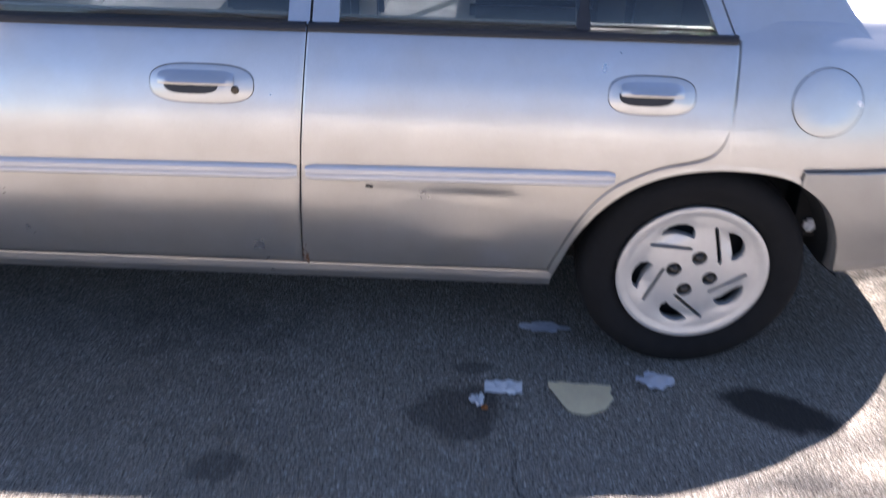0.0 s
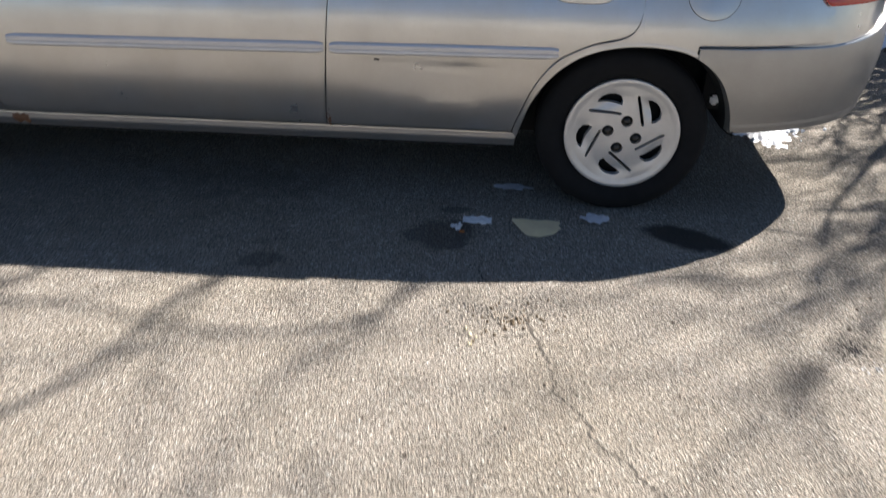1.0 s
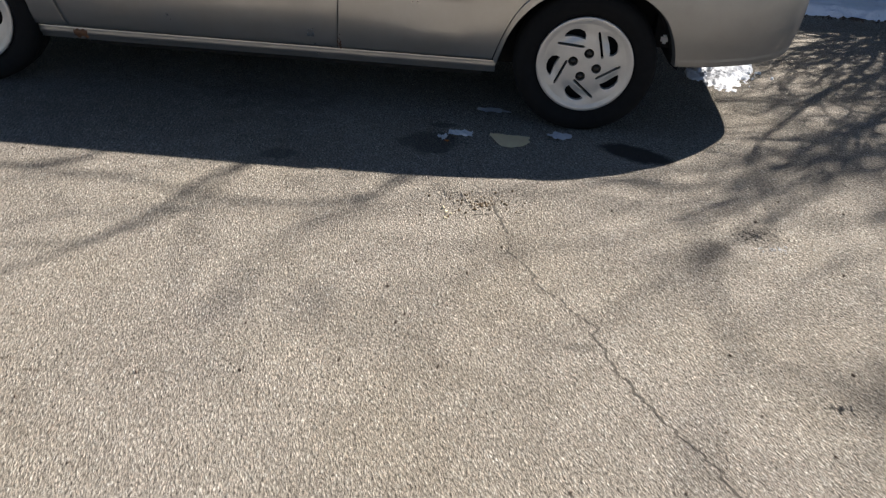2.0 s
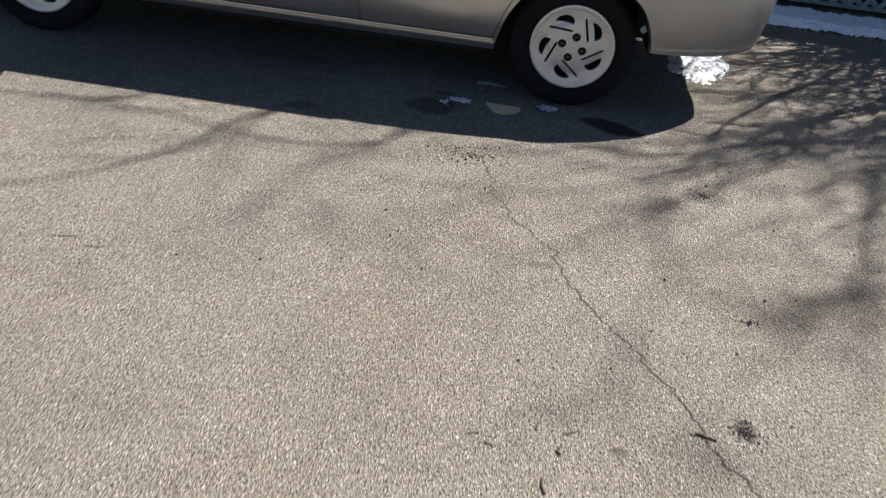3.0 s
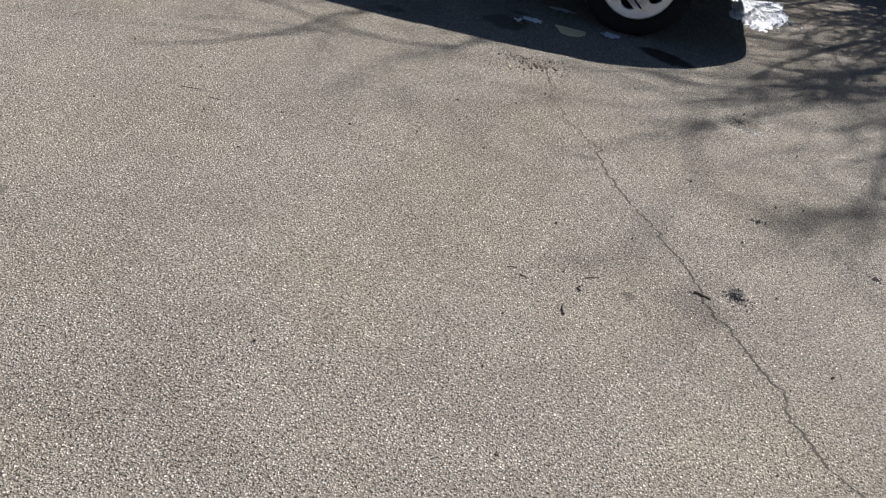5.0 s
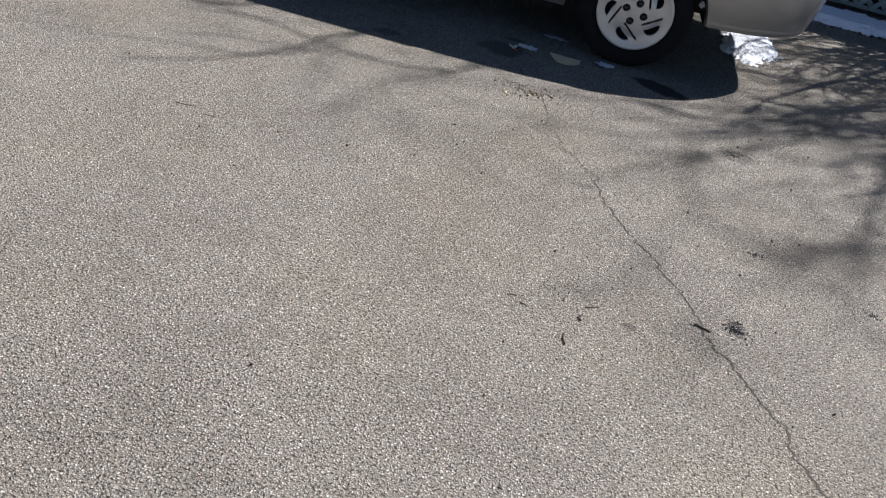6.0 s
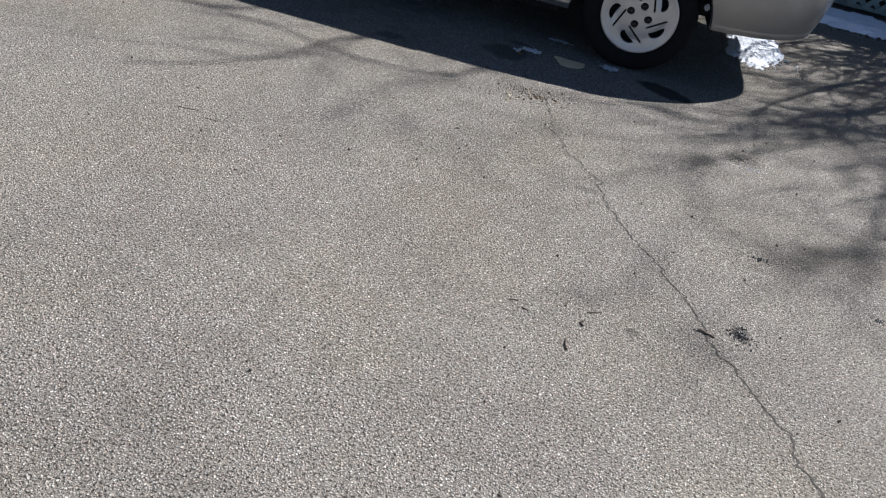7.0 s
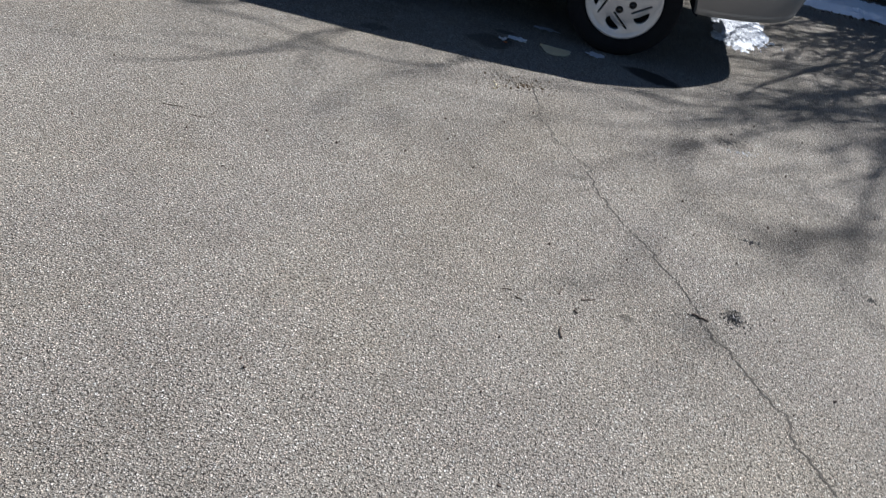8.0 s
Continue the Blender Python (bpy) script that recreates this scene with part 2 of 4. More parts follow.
def lathe(bm, section, turns=64, centre=(0, 0, 0)):
    """Turn (radius, y) pairs round the y axis."""
    rings = []
    for k in range(turns):
        a = 2 * math.pi * k / turns
        rings.append([bm.verts.new((centre[0] + r * math.cos(a), centre[1] + y, centre[2] + r * math.sin(a))) for r, y in section])
    for k in range(turns):
        p, q = rings[k], rings[(k + 1) % turns]
        for i in range(len(section) - 1):
            bm.faces.new((p[i], p[i + 1], q[i + 1], q[i]))
    return rings


def tube(bm, pts, radii, sides=6):
    """A tapered limb along pts."""
    rings = []
    for i, p in enumerate(pts):
        d = (pts[min(i + 1, len(pts) - 1)] - pts[max(i - 1, 0)]).normalized()
        a = d.orthogonal().normalized()
        b = d.cross(a)
        if rings:
            ref = old - old.dot(d) * d
            if ref.length > 1e-5:
                a = ref.normalized()
                b = d.cross(a)
        old = a
        rings.append([bm.verts.new(p + radii[i] * (math.cos(2 * math.pi * k / sides) * a + math.sin(2 * math.pi * k / sides) * b)) for k in range(sides)])
    for p, q in zip(rings, rings[1:]):
        for k in range(sides):
            bm.faces.new((p[k], p[(k + 1) % sides], q[(k + 1) % sides], q[k]))
    bm.faces.new(rings[0][::-1])
    bm.faces.new(rings[-1])


# ---- ground ----
bm = bmesh.new()
bmesh.ops.create_grid(bm, x_segments=40, y_segments=40, size=300)
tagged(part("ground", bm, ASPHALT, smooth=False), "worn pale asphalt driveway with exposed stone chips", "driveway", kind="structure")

# ---- the car: its side surface ----
PROFILE = [(0.15, 0.055), (0.20, 0.034), (0.27, 0.006), (0.35, -0.020), (0.45, -0.0415), (0.55, -0.050), (0.62, -0.0485), (0.68, -0.0405),
           (0.75, -0.0225), (0.80, -0.0060), (0.87, 0.0235), (0.915, 0.0515), (0.935, 0.0655), (0.949, 0.0895), (0.956, 0.1215), (0.959, 0.1665)]
MID = 0.80          # the car's middle line in y
TAIL = 0.467         # where the rear corner starts to turn in


def plan(u):
    """Along the side and round the rear corner: x, y and the inward normal."""
    def at(w):
        if w <= TAIL:
            y = 0.05 * max(0.0, (w - 0.1) / 0.4) ** 2 + 0.09 * max(0.0, (-1.9 - w) / 1.4) ** 2
            return w, y
        t = min((w - TAIL) / 0.62, 1.0)
        k = ((1 - t) ** 3, 3 * t * (1 - t) ** 2, 3 * t * t * (1 - t), t ** 3)
        x = k[0] * TAIL + k[1] * (TAIL + 0.27) + k[2] * (TAIL + 0.42) + k[3] * (TAIL + 0.42)
        y = k[0] * 0.0421 + k[1] * 0.104 + k[2] * 0.21 + k[3] * 0.50
        return x, y + max(0.0, w - TAIL - 0.62)
    (x0, y0), (x1, y1) = at(u - 0.004), at(u + 0.004)
    n = Vector((-(y1 - y0), x1 - x0, 0)).normalized()
    x, y = at(u)
    return x, y, n


def surf(u, z, deep=0.0):
    x, y, n = plan(u)
    d = lerp_curve(PROFILE, z) + deep
    return Vector((x, y, 0)) + n * d + Vector((0, 0, z))


def panel(us, low, high, rows, extra=None, thick=0.010, lean=None):
    """A sheet of the side between two edges, with rolled rims and a back."""
    bm = bmesh.new()
    front, back = [], []
    for i, u in enumerate(us):
        lo, hi = low(u), high(u)
        inner = min(0.004, (hi - lo) * 0.2)
        zs = [lo, lo + inner] + [lo + (hi - lo) * k / rows for k in range(1, rows)] + [hi - inner, hi]
        f, b = [], []
        for j, z in enumerate(zs):
            rim = 0.0022 if j in (0, len(zs) - 1) or i in (0, len(us) - 1) else 0.0
            w = u + (lean(u, z) if lean else 0.0)
            e = extra(w, z) if extra else 0.0
            f.append(bm.verts.new(surf(w, z, rim + e)))
            b.append(bm.verts.new(surf(w, z, thick + 0.006)))
        front.append(f)
        back.append(b)
    n, m = len(us), len(front[0])
    for g, flip in ((front, False), (back, True)):
        for i in range(n - 1):
            for j in range(m - 1):
                q = (g[i][j], g[i + 1][j], g[i + 1][j + 1], g[i][j + 1])
                bm.faces.new(q[::-1] if flip else q)
    for i in range(n - 1):
        bm.faces.new((front[i][0], back[i][0], back[i + 1][0], front[i + 1][0]))
        bm.faces.new((front[i + 1][-1], back[i + 1][-1], back[i][-1], front[i][-1]))
    for j in range(m - 1):
        bm.faces.new((front[0][j + 1], back[0][j + 1], back[0][j], front[0][j]))
        bm.faces.new((front[-1][j], back[-1][j], back[-1][j + 1], front[-1][j + 1]))
    return bm


def span(a, b, n):
    return [a, a + 0.003] + [a + (b - a) * k / n for k in range(1, n)] + [b - 0.003, b]


BELT = 0.889
ARCH = [(-0.360, 0.250), (-0.345, 0.310), (-0.322, 0.385), (-0.275, 0.470), (-0.205, 0.540), (-0.125, 0.581), (-0.02, 0.602), (0.08, 0.602), (0.16, 0.589),
        (0.225, 0.556), (0.285, 0.497), (0.325, 0.420), (0.348, 0.350), (0.356, 0.305)]
CUT = [(-0.378, 0.262), (-0.359, 0.330), (-0.325, 0.426), (-0.285, 0.500), (-0.243, 0.547), (-0.193, 0.579), (-0.131, 0.606), (-0.060, 0.623), (-0.020, 0.640),
       (0.000, 0.665), (0.011, 0.700), (0.017, 0.760), (0.018, 0.800)]
GAP = 0.0035


def belt(u):
    return BELT + 0.005 * u + 0.004


def sill_top(u):
    return 0.272 + 0.002 * (u + 1.0)


def seam_lean(u, z):
    """The door seam leans back with height; the lean fades out along the rear door."""
    front = max(0.0, (-1.55 - u) / 0.6) ** 2
    return 0.062 * (z - 0.58) * min(1.0, max(0.0, -u / 0.98)) ** 2 * max(0.0, 1 - front) + min(1.0, front) * wing_seam(z)


def wing_seam(z):
    """The front edge of the front door bows forward above the sill."""
    return 0.012 - 0.050 * (1 - math.exp(-max(0.0, z - 0.25) / 0.08))


def dent(u, z):
    """The crumpled lower half of the rear door."""
    d = 0.0085 * math.exp(-(((u + 0.60) / 0.22) ** 2) - ((z - 0.470) / 0.080) ** 2)
    line = 0.524 - 0.03 * (u + 0.83)
    along = 1 / (1 + math.exp(-(u + 0.82) / 0.012)) * math.exp(-max(0.0, u + 0.60) ** 2 / 0.012)
    d += 0.0016 * along * math.exp(-abs(z - line) / 0.010) * (1.0 if z < line else 0.25)
    d += 0.0020 * math.exp(-(((u + 0.55) / 0.085) ** 2) - ((z - 0.508) / 0.016) ** 2)
    r = math.hypot((u + 0.59) / 0.085, (z - 0.352) / 0.050)
    d -= 0.0020 / (1 + math.exp((r - 1.0) / 0.16))
    return d


car = tagged(new("car"), "silver four-door sedan with a dented rear door, parked on asphalt", "car")

# dark inner structure that closes the shell
bm = bmesh.new()
box(bm, (-3.15, 0.21, 0.20), (0.28, 1.39, 0.64))
box(bm, (0.28, 0.12, 0.345), (0.60, 1.45, 0.64))
box(bm, (0.60, 0.34, 0.42), (0.80, 1.26, 0.64))
box(bm, (-2.12, 0.075, 0.235), (-0.40, 1.53, 0.64))
box(bm, (-2.14, 0.15, 0.155), (-0.42, 1.45, 0.24))
part("underbody", bm, DARK, car, "black underbody")


def top_z(x):
    return lerp_curve([(-3.35, 0.66), (-3.2, 0.76), (-2.7, 0.86), (-2.15, 0.925), (-2.0, 0.93), (0.3, 0.93), (0.45, 0.968), (0.7, 0.985), (0.84, 0.976), (0.91, 0.925)], x)


# upper shell: bonnet, cabin floor line, boot lid and the far side
bm = bmesh.new()
rows = []
for k in range(90):
    x = -3.36 + 4.262 * k / 89
    front_in = 0.16 * max(0.0, (-2.9 - x) / 0.45) ** 2
    back_in = 0.05 * max(0.0, (x - 0.1) / 0.4) ** 2 if x < 0.467 else 0.042 + 0.40 * (1 - math.sqrt(max(0.0, 1 - ((x - 0.467) / 0.45) ** 2)))
    inset = front_in + back_in + 0.018
    t = top_z(x)
    half = []
    for z, extra in ((0.60, 0.0), (0.68, 0.0), (0.80, 0.0), (t - 0.055, 0.0), (t - 0.028, 0.012), (t - 0.010, 0.045), (t, 0.10), (t + 0.012, 0.35)):
        half.append((MID - (lerp_curve(PROFILE, min(z, 0.88)) + inset + extra), z))
    pts = [(MID - w, z) for w, z in half] + [(MID + w, z) for w, z in reversed(half)]
    rows.append([bm.verts.new((x, y, z)) for y, z in pts])
for p, q in zip(rows, rows[1:]):
    cabin = -2.0 < p[0].co.x < 0.22
    for j in range(len(p) - 1):
        if not (cabin and 3 <= j <= 11):
            bm.faces.new((p[j], q[j], q[j + 1], p[j + 1]))
bm.faces.new(rows[0])
bm.faces.new(rows[-1][::-1])
part("upper_shell", bm, PAINT, car, "silver bonnet and boot lid")

# near-side panels
door_rear = part("rear_door", panel(span(-0.9955, 0.0155, 150), lambda u: (sill_top(u) + GAP if u < -0.378 else lerp_curve(CUT, u) + 0.001), belt, 70, dent,
                                    lean=seam_lean), PAINT, car, "dented silver rear door with scuffs")
door_front = part("front_door", panel(span(-2.150, -0.9987, 60), lambda u: sill_top(u) + GAP, belt, 26, lean=seam_lean), PAINT, car)
part("front_wing", panel(span(-3.20, -2.157, 60), lambda u: 0.272 if u > -2.30 else (max(0.27, 0.29 + math.sqrt(max(0.0, 0.335 ** 2 - (u + 2.60) ** 2))) if u > -2.90 else 0.30),
                         lambda u: min(belt(u), top_z(u) - 0.04), 20,
                         lean=lambda u, z: wing_seam(z) * max(0.0, (u + 2.5) / 0.343) ** 2 if u > -2.5 else 0.0), PAINT, car)
quarter = part("rear_quarter_panel", panel(
    sorted(span(-0.372, 0.60, 150) + [0.0186, 0.0192]) + [0.62, 0.66, 0.70, 0.74, 0.78],
    lambda u: lerp_curve(ARCH, u) if u < 0.195 else (0.6115 + 0.03 * max(0, (u - 0.55) / 0.25) ** 2),
    lambda u: (lerp_curve(CUT, u) - 0.0025 if u < 0.0188 else 0.9585), 40), PAINT, car)
part("rocker_panel", panel(span(-2.29, -0.362, 40), lambda u: 0.214 + 0.002 * (u + 1.0), lambda u: sill_top(u) - GAP + 0.001, 8,
                           lambda u, z: -0.007 * math.exp(-((z - 0.244 - 0.002 * (u + 1.0)) / 0.012) ** 2), thick=0.03), PAINT, car, "silver rocker panel with rust at the seams")

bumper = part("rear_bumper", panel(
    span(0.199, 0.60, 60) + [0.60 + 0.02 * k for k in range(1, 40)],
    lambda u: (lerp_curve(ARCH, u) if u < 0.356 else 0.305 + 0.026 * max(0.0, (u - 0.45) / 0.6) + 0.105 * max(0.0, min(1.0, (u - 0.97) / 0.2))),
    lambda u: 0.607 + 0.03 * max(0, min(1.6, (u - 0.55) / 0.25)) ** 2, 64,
    lambda u, z: -0.010 - 0.003 / (1 + math.exp((z - 0.333 - 0.043 * max(0.0, u - 0.45)) / 0.002)) - 0.064 * max(0.0, min(1.0, (u - 0.99) / 0.2))), PAINT_SHADED, car,
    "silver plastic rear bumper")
bm = bmesh.new()
box(bm, (0.80, 0.47, 0.46), (0.87, 1.25, 0.90))
box(bm, (0.50, 1.20, 0.34), (0.86, 1.48, 0.90))
part("tail_panel", bm, PAINT, car)

# dark sheets added behind the door gaps, so that the gaps read as shaded
def back_gap(us, low, high):
    bm = bmesh.new()
    prev = None
    for u in us:
        ring = [bm.verts.new(surf(u, low(u) + (high(u) - low(u)) * k / 12, 0.0145)) for k in range(13)]
        if prev:
            for j in range(12):
                bm.faces.new((prev[j], ring[j], ring[j + 1], prev[j + 1]))
        prev = ring
    part("door_seal", bm, SEAM, car, "dark backing sheet behind a door gap")


back_gap([-1.06 + 0.01 * k for k in range(13)], lambda u: 0.262, lambda u: 0.88)
back_gap([-2.26 + 0.01 * k for k in range(16)], lambda u: 0.262, lambda u: 0.88)
back_gap([-0.375 + 0.005 * k for k in range(86)], lambda u: max(0.28, lerp_curve(CUT, u) - 0.012), lambda u: min(0.88, lerp_curve(CUT, u) + 0.05) if u < -0.005 else 0.88)

# folded lip round the wheel opening
bm = bmesh.new()
prev = None
for k in range(81):
    u = ARCH[0][0] + (ARCH[-1][0] - ARCH[0][0]) * (0.5 - 0.5 * math.cos(math.pi * k / 80))
    z = lerp_curve(ARCH, u)
    out = Vector((u, 0, z - 0.28)).normalized()
    ring = [bm.verts.new(surf(u, z, d) + out * r) for d, r in ((0.0006, 0.012), (-0.0010, 0.006), (-0.0010, 0.001), (0.002, -0.0015), (0.03, -0.0015), (0.03, 0.010))]
    if prev:
        for j in range(5):
            bm.faces.new((prev[j], ring[j], ring[j + 1], prev[j + 1]))
    prev = ring
part("wheel_arch_lip", bm, PAINT, quarter)
bm = bmesh.new()
prev = None
for k in range(41):
    a = radians(2 + 176 * k / 40)
    ring = [bm.verts.new((rr * math.cos(a), y, 0.28 + rr * math.sin(a) * 0.95)) for rr, y in ((0.372, -0.002), (0.352, 0.08), (0.345, 0.30), (0.0, 0.30))]
    if prev:
        for j in range(3):
            bm.faces.new((prev[j], ring[j], ring[j + 1], prev[j + 1]))
    prev = ring
bmesh.ops.remove_doubles(bm, verts=bm.verts, dist=0.0001)
part("wheel_well", bm, DARK, car, "black wheel well liner")
# white block added in place of the sunlit spot seen past the wheel
bm = bmesh.new()
box(bm, (0.305, 0.10, 0.365), (0.335, 0.125, 0.40))
bmesh.ops.bevel(bm, geom=list(bm.edges), offset=0.008, segments=2, affect="EDGES")
part("bracket", bm, PAPER, bumper, "white block in place of a sunlit spot behind the wheel")


# mouldings along the doors
def moulding(u0, u1, parent):
    bm = bmesh.new()
    prev = None
    n = 40
    for k in range(n + 1):
        u = u0 + (u1 - u0) * k / n
        end = 0.75 if k in (0, n) else 1.0
        zc = 0.567 + 0.014 * (u + 0.7)
        ring = [bm.verts.new(surf(u, zc + h * end, -d * end)) for h, d in ((-0.019, -0.004), (-0.019, 0.006), (-0.013, 0.011), (-0.006, 0.010), (-0.003, 0.006), (0.001, 0.006), (0.004, 0.011), (0.012, 0.011), (0.018, 0.006), (0.018, -0.004))]
        if prev:
            for j in range(len(ring) - 1):
                bm.faces.new((prev[j], ring[j], ring[j + 1], prev[j + 1]))
        else:
            bm.faces.new(ring)
        prev = ring
    bm.faces.new(prev[::-1])
    return part("side_moulding", bm, RIDGE, parent, "silver ribbed moulding strip")


moulding(-2.06, -1.005, door_front)
moulding(-0.985, -0.243, door_rear)
bm = bmesh.new()
for k in range(6):
    c = surf(-0.832 + random.uniform(-0.008, 0.008), 0.527 + random.uniform(-0.002, 0.003), -0.0002)
    bmesh.ops.create_icosphere(bm, subdivisions=1, radius=random.uniform(0.0025, 0.005), matrix=Matrix.Translation(c) @ Matrix.Diagonal((1.4, 0.25, 0.7, 1)))
part("paint_chip", bm, SEAM, door_rear, "small dark paint chip")


bm = bmesh.new()
for k in range(22):
    u, z = -1.008 + random.uniform(-0.004, 0.008), 0.274 + abs(random.gauss(0, 0.026))
    c = surf(u, z, 0.0015)
    bmesh.ops.create_icosphere(bm, subdivisions=1, radius=random.uniform(0.002, 0.0055), matrix=Matrix.Translation(c) @ Matrix.Diagonal((1, 0.4, 1.4, 1)))
part("rust_blister", bm, RUST, door_front, "brown rust at the door corner")
part("rust_patch", panel([-2.142 + 0.004 * k for k in range(17)], lambda u: 0.220 + 0.006 * math.sin(190 * u), lambda u: 0.262 + 0.003 * math.sin(260 * u), 6,
                         lambda u, z: -0.0010 - 0.007 * math.exp(-((z - 0.244 - 0.002 * (u + 1.0)) / 0.012) ** 2), thick=0.004), RUST, car, "brown rust patch on the rocker panel")


# door handles: an oval surround, the dark pocket and the lever
def oval(cu, cz, w, h, n, k, grow=0.0):
    a = 2 * math.pi * k / n
    c, s = math.cos(a), math.sin(a)
    return cu + (w / 2 + grow) * math.copysign(abs(c) ** 0.62, c), cz + (h / 2 + grow) * math.copysign(abs(s) ** 0.72, s)


def oval_disc(cu, cz, w, h, deep, grow=0.0, rim=0.004, n=48):
    bm = bmesh.new()
    a = [bm.verts.new(surf(*oval(cu, cz, w, h, n, k, grow), 0.004)) for k in range(n)]
    b = [bm.verts.new(surf(*oval(cu, cz, w, h, n, k, grow), deep)) for k in range(n)]
    c = [bm.verts.new(surf(*oval(cu, cz, w, h, n, k, grow - rim), deep - 0.0012)) for k in range(n)]
    mid = bm.verts.new(surf(cu, cz, deep - 0.0012))
    for k in range(n):
        j = (k + 1) % n
        bm.faces.new((a[k], a[j], b[j], b[k]))
        bm.faces.new((b[k], b[j], c[j], c[k]))
        bm.faces.new((c[k], c[j], mid))
    return bm


def handle(cu, cz, w, parent, lock):
    h = 0.088
    # the wider dark disc shows as a thin outline round the surround
    base = part("door_handle", oval_disc(cu, cz, w, h, -0.0008, 0.0), SEAM, parent, "silver flap door handle in an oval recess")
    part("handle_surround", oval_disc(cu, cz, w, h, -0.0020, -0.0019), PAINT, parent)
    # pocket: a flat black face, not hollowed out
    px = cu - 0.025 if lock else cu - 0.012
    bm = bmesh.new()
    n = 28
    rim = []
    for k in range(n + 1):
        a = math.pi + math.pi * k / n
        rim.append((px + 0.064 * math.copysign(abs(math.cos(a)) ** 0.6, math.cos(a)), cz + 0.004 + 0.026 * -abs(math.sin(a)) ** 0.7))
    vs = [bm.verts.new(surf(u, z, -0.0045)) for u, z in rim]
    bm.faces.new(vs)
    part("handle_pocket", bm, BLACK, parent, "flat dark patch for the finger pocket")
    # lever
    bm = bmesh.new()
    w2 = 0.088 if lock else 0.072
    prev = None
    for k in range(25):
        s = -1 + 2 * k / 24
        f = max(0.25, (1 - abs(s) ** 5) ** 0.5) if abs(s) < 1 else 0.2
        u = px + 0.012 + w2 * s
        ring = [bm.verts.new(surf(u, cz + z, -d * (0.5 + 0.5 * f))) for z, d in ((0.001, 0.004), (0.000, 0.014), (0.006, 0.017), (0.014 + 0.008 * f, 0.013), (0.020 + 0.010 * f, 0.004))]
        if prev:
            for j in range(4):
                bm.faces.new((prev[j], ring[j], ring[j + 1], prev[j + 1]))
        prev = ring
    part("handle_lever", bm, PAINT, parent)
    if lock:
        bm = bmesh.new()
        lathe(bm, [(0.0005, -0.006), (0.008, -0.006), (0.010, -0.004), (0.011, 0.004)], 20)
        o = part("lock_cylinder", bm, NUT, parent, "round key lock")
        o.matrix_basis = Matrix.Translation(surf(cu + 0.078, cz - 0.012))
    return base


handle(-1.222, 0.764, 0.245, door_front, True)
handle(-0.177, 0.772, 0.203, door_rear, False)

# fuel flap
# the wider dark disc shows as a thin outline round the painted flap
bm = bmesh.new()
vs = [bm.verts.new(surf(0.229 + 0.0838 * math.cos(2 * math.pi * k / 64), 0.768 + 0.0768 * math.sin(2 * math.pi * k / 64), -0.0006)) for k in range(64)]
mid = bm.verts.new(surf(0.229, 0.768, -0.0006))
for k in range(64):
    bm.faces.new((vs[k], vs[(k + 1) % 64], mid))
flap = part("fuel_flap", bm, SEAM, quarter, "round fuel filler flap")
bm = bmesh.new()
n = 48
rings = []
for r, d in ((1.0, 0.001), (0.985, -0.0022), (0.9, -0.0030), (0.5, -0.0032)):
    rings.append([bm.verts.new(surf(0.229 + 0.0825 * r * math.cos(2 * math.pi * k / n), 0.768 + 0.0755 * r * math.sin(2 * math.pi * k / n), d)) for k in range(n)])
for p, q in zip(rings, rings[1:]):
    for k in range(n):
        bm.faces.new((p[k], p[(k + 1) % n], q[(k + 1) % n], q[k]))
bm.faces.new(rings[-1])
part("flap_cover", bm, PAINT, quarter)
# white bead put in for the bright spot at the flap's edge
bm = bmesh.new()
bmesh.ops.create_icosphere(bm, subdivisions=2, radius=1.0, matrix=Matrix.Translation(surf(0.303, 0.764, -0.001)) @ Matrix.Diagonal((0.007, 0.003, 0.012, 1)))
part("flap_tab", bm, PAPER, quarter, "small white bead for the bright spot on the fuel flap")

# tail lamp
bm = panel([0.557 + 0.004 * k for k in range(8)] + [0.595 + 0.02 * k for k in range(21)], lambda u: 0.732 + 0.035 * max(0.0, 1 - (u - 0.556) / 0.03) ** 2, lambda u: 0.775 + 0.10 * min(1.0, (u - 0.556) / 0.10) ** 0.6, 6, lambda u, z: -0.012)
part("tail_lamp", bm, LAMP_RED, car, "red tail lamp")

# the far side repeats the near side
for ob in [o for o in car.children_recursive if o.name.split(".")[0] in ("rear_door", "front_door", "front_wing", "rear_quarter_panel", "rocker_panel", "rear_bumper", "wheel_arch_lip", "wheel_well",
                                                                        "side_moulding", "handle_surround", "handle_pocket", "handle_lever", "tail_lamp")]:
    twin = new(ob.name.split(".")[0], ob.data)
    twin.parent = car
    twin.matrix_basis = Matrix.Translation((0, 2 * MID, 0)) @ Matrix.Diagonal((1, -1, 1, 1))

# nose
bm = bmesh.new()
prev = None
for k in range(41):
    s = -1 + 2 * k / 40
    x = -3.22 - 0.24 * (1 - abs(s) ** 3)
    y = MID + 0.80 * math.copysign(abs(s) ** 0.9, s)
    ring = [bm.verts.new((x + dx, y, z)) for dx, z in ((0.10, 0.22), (0.02, 0.24), (-0.02, 0.30), (-0.03, 0.44), (-0.01, 0.54), (0.06, 0.585), (0.20, 0.60))]
    if prev:
        for j in range(len(ring) - 1):
            bm.faces.new((prev[j], ring[j], ring[j + 1], prev[j + 1]))
    prev = ring
part("front_bumper", bm, PAINT, car, "silver front bumper")
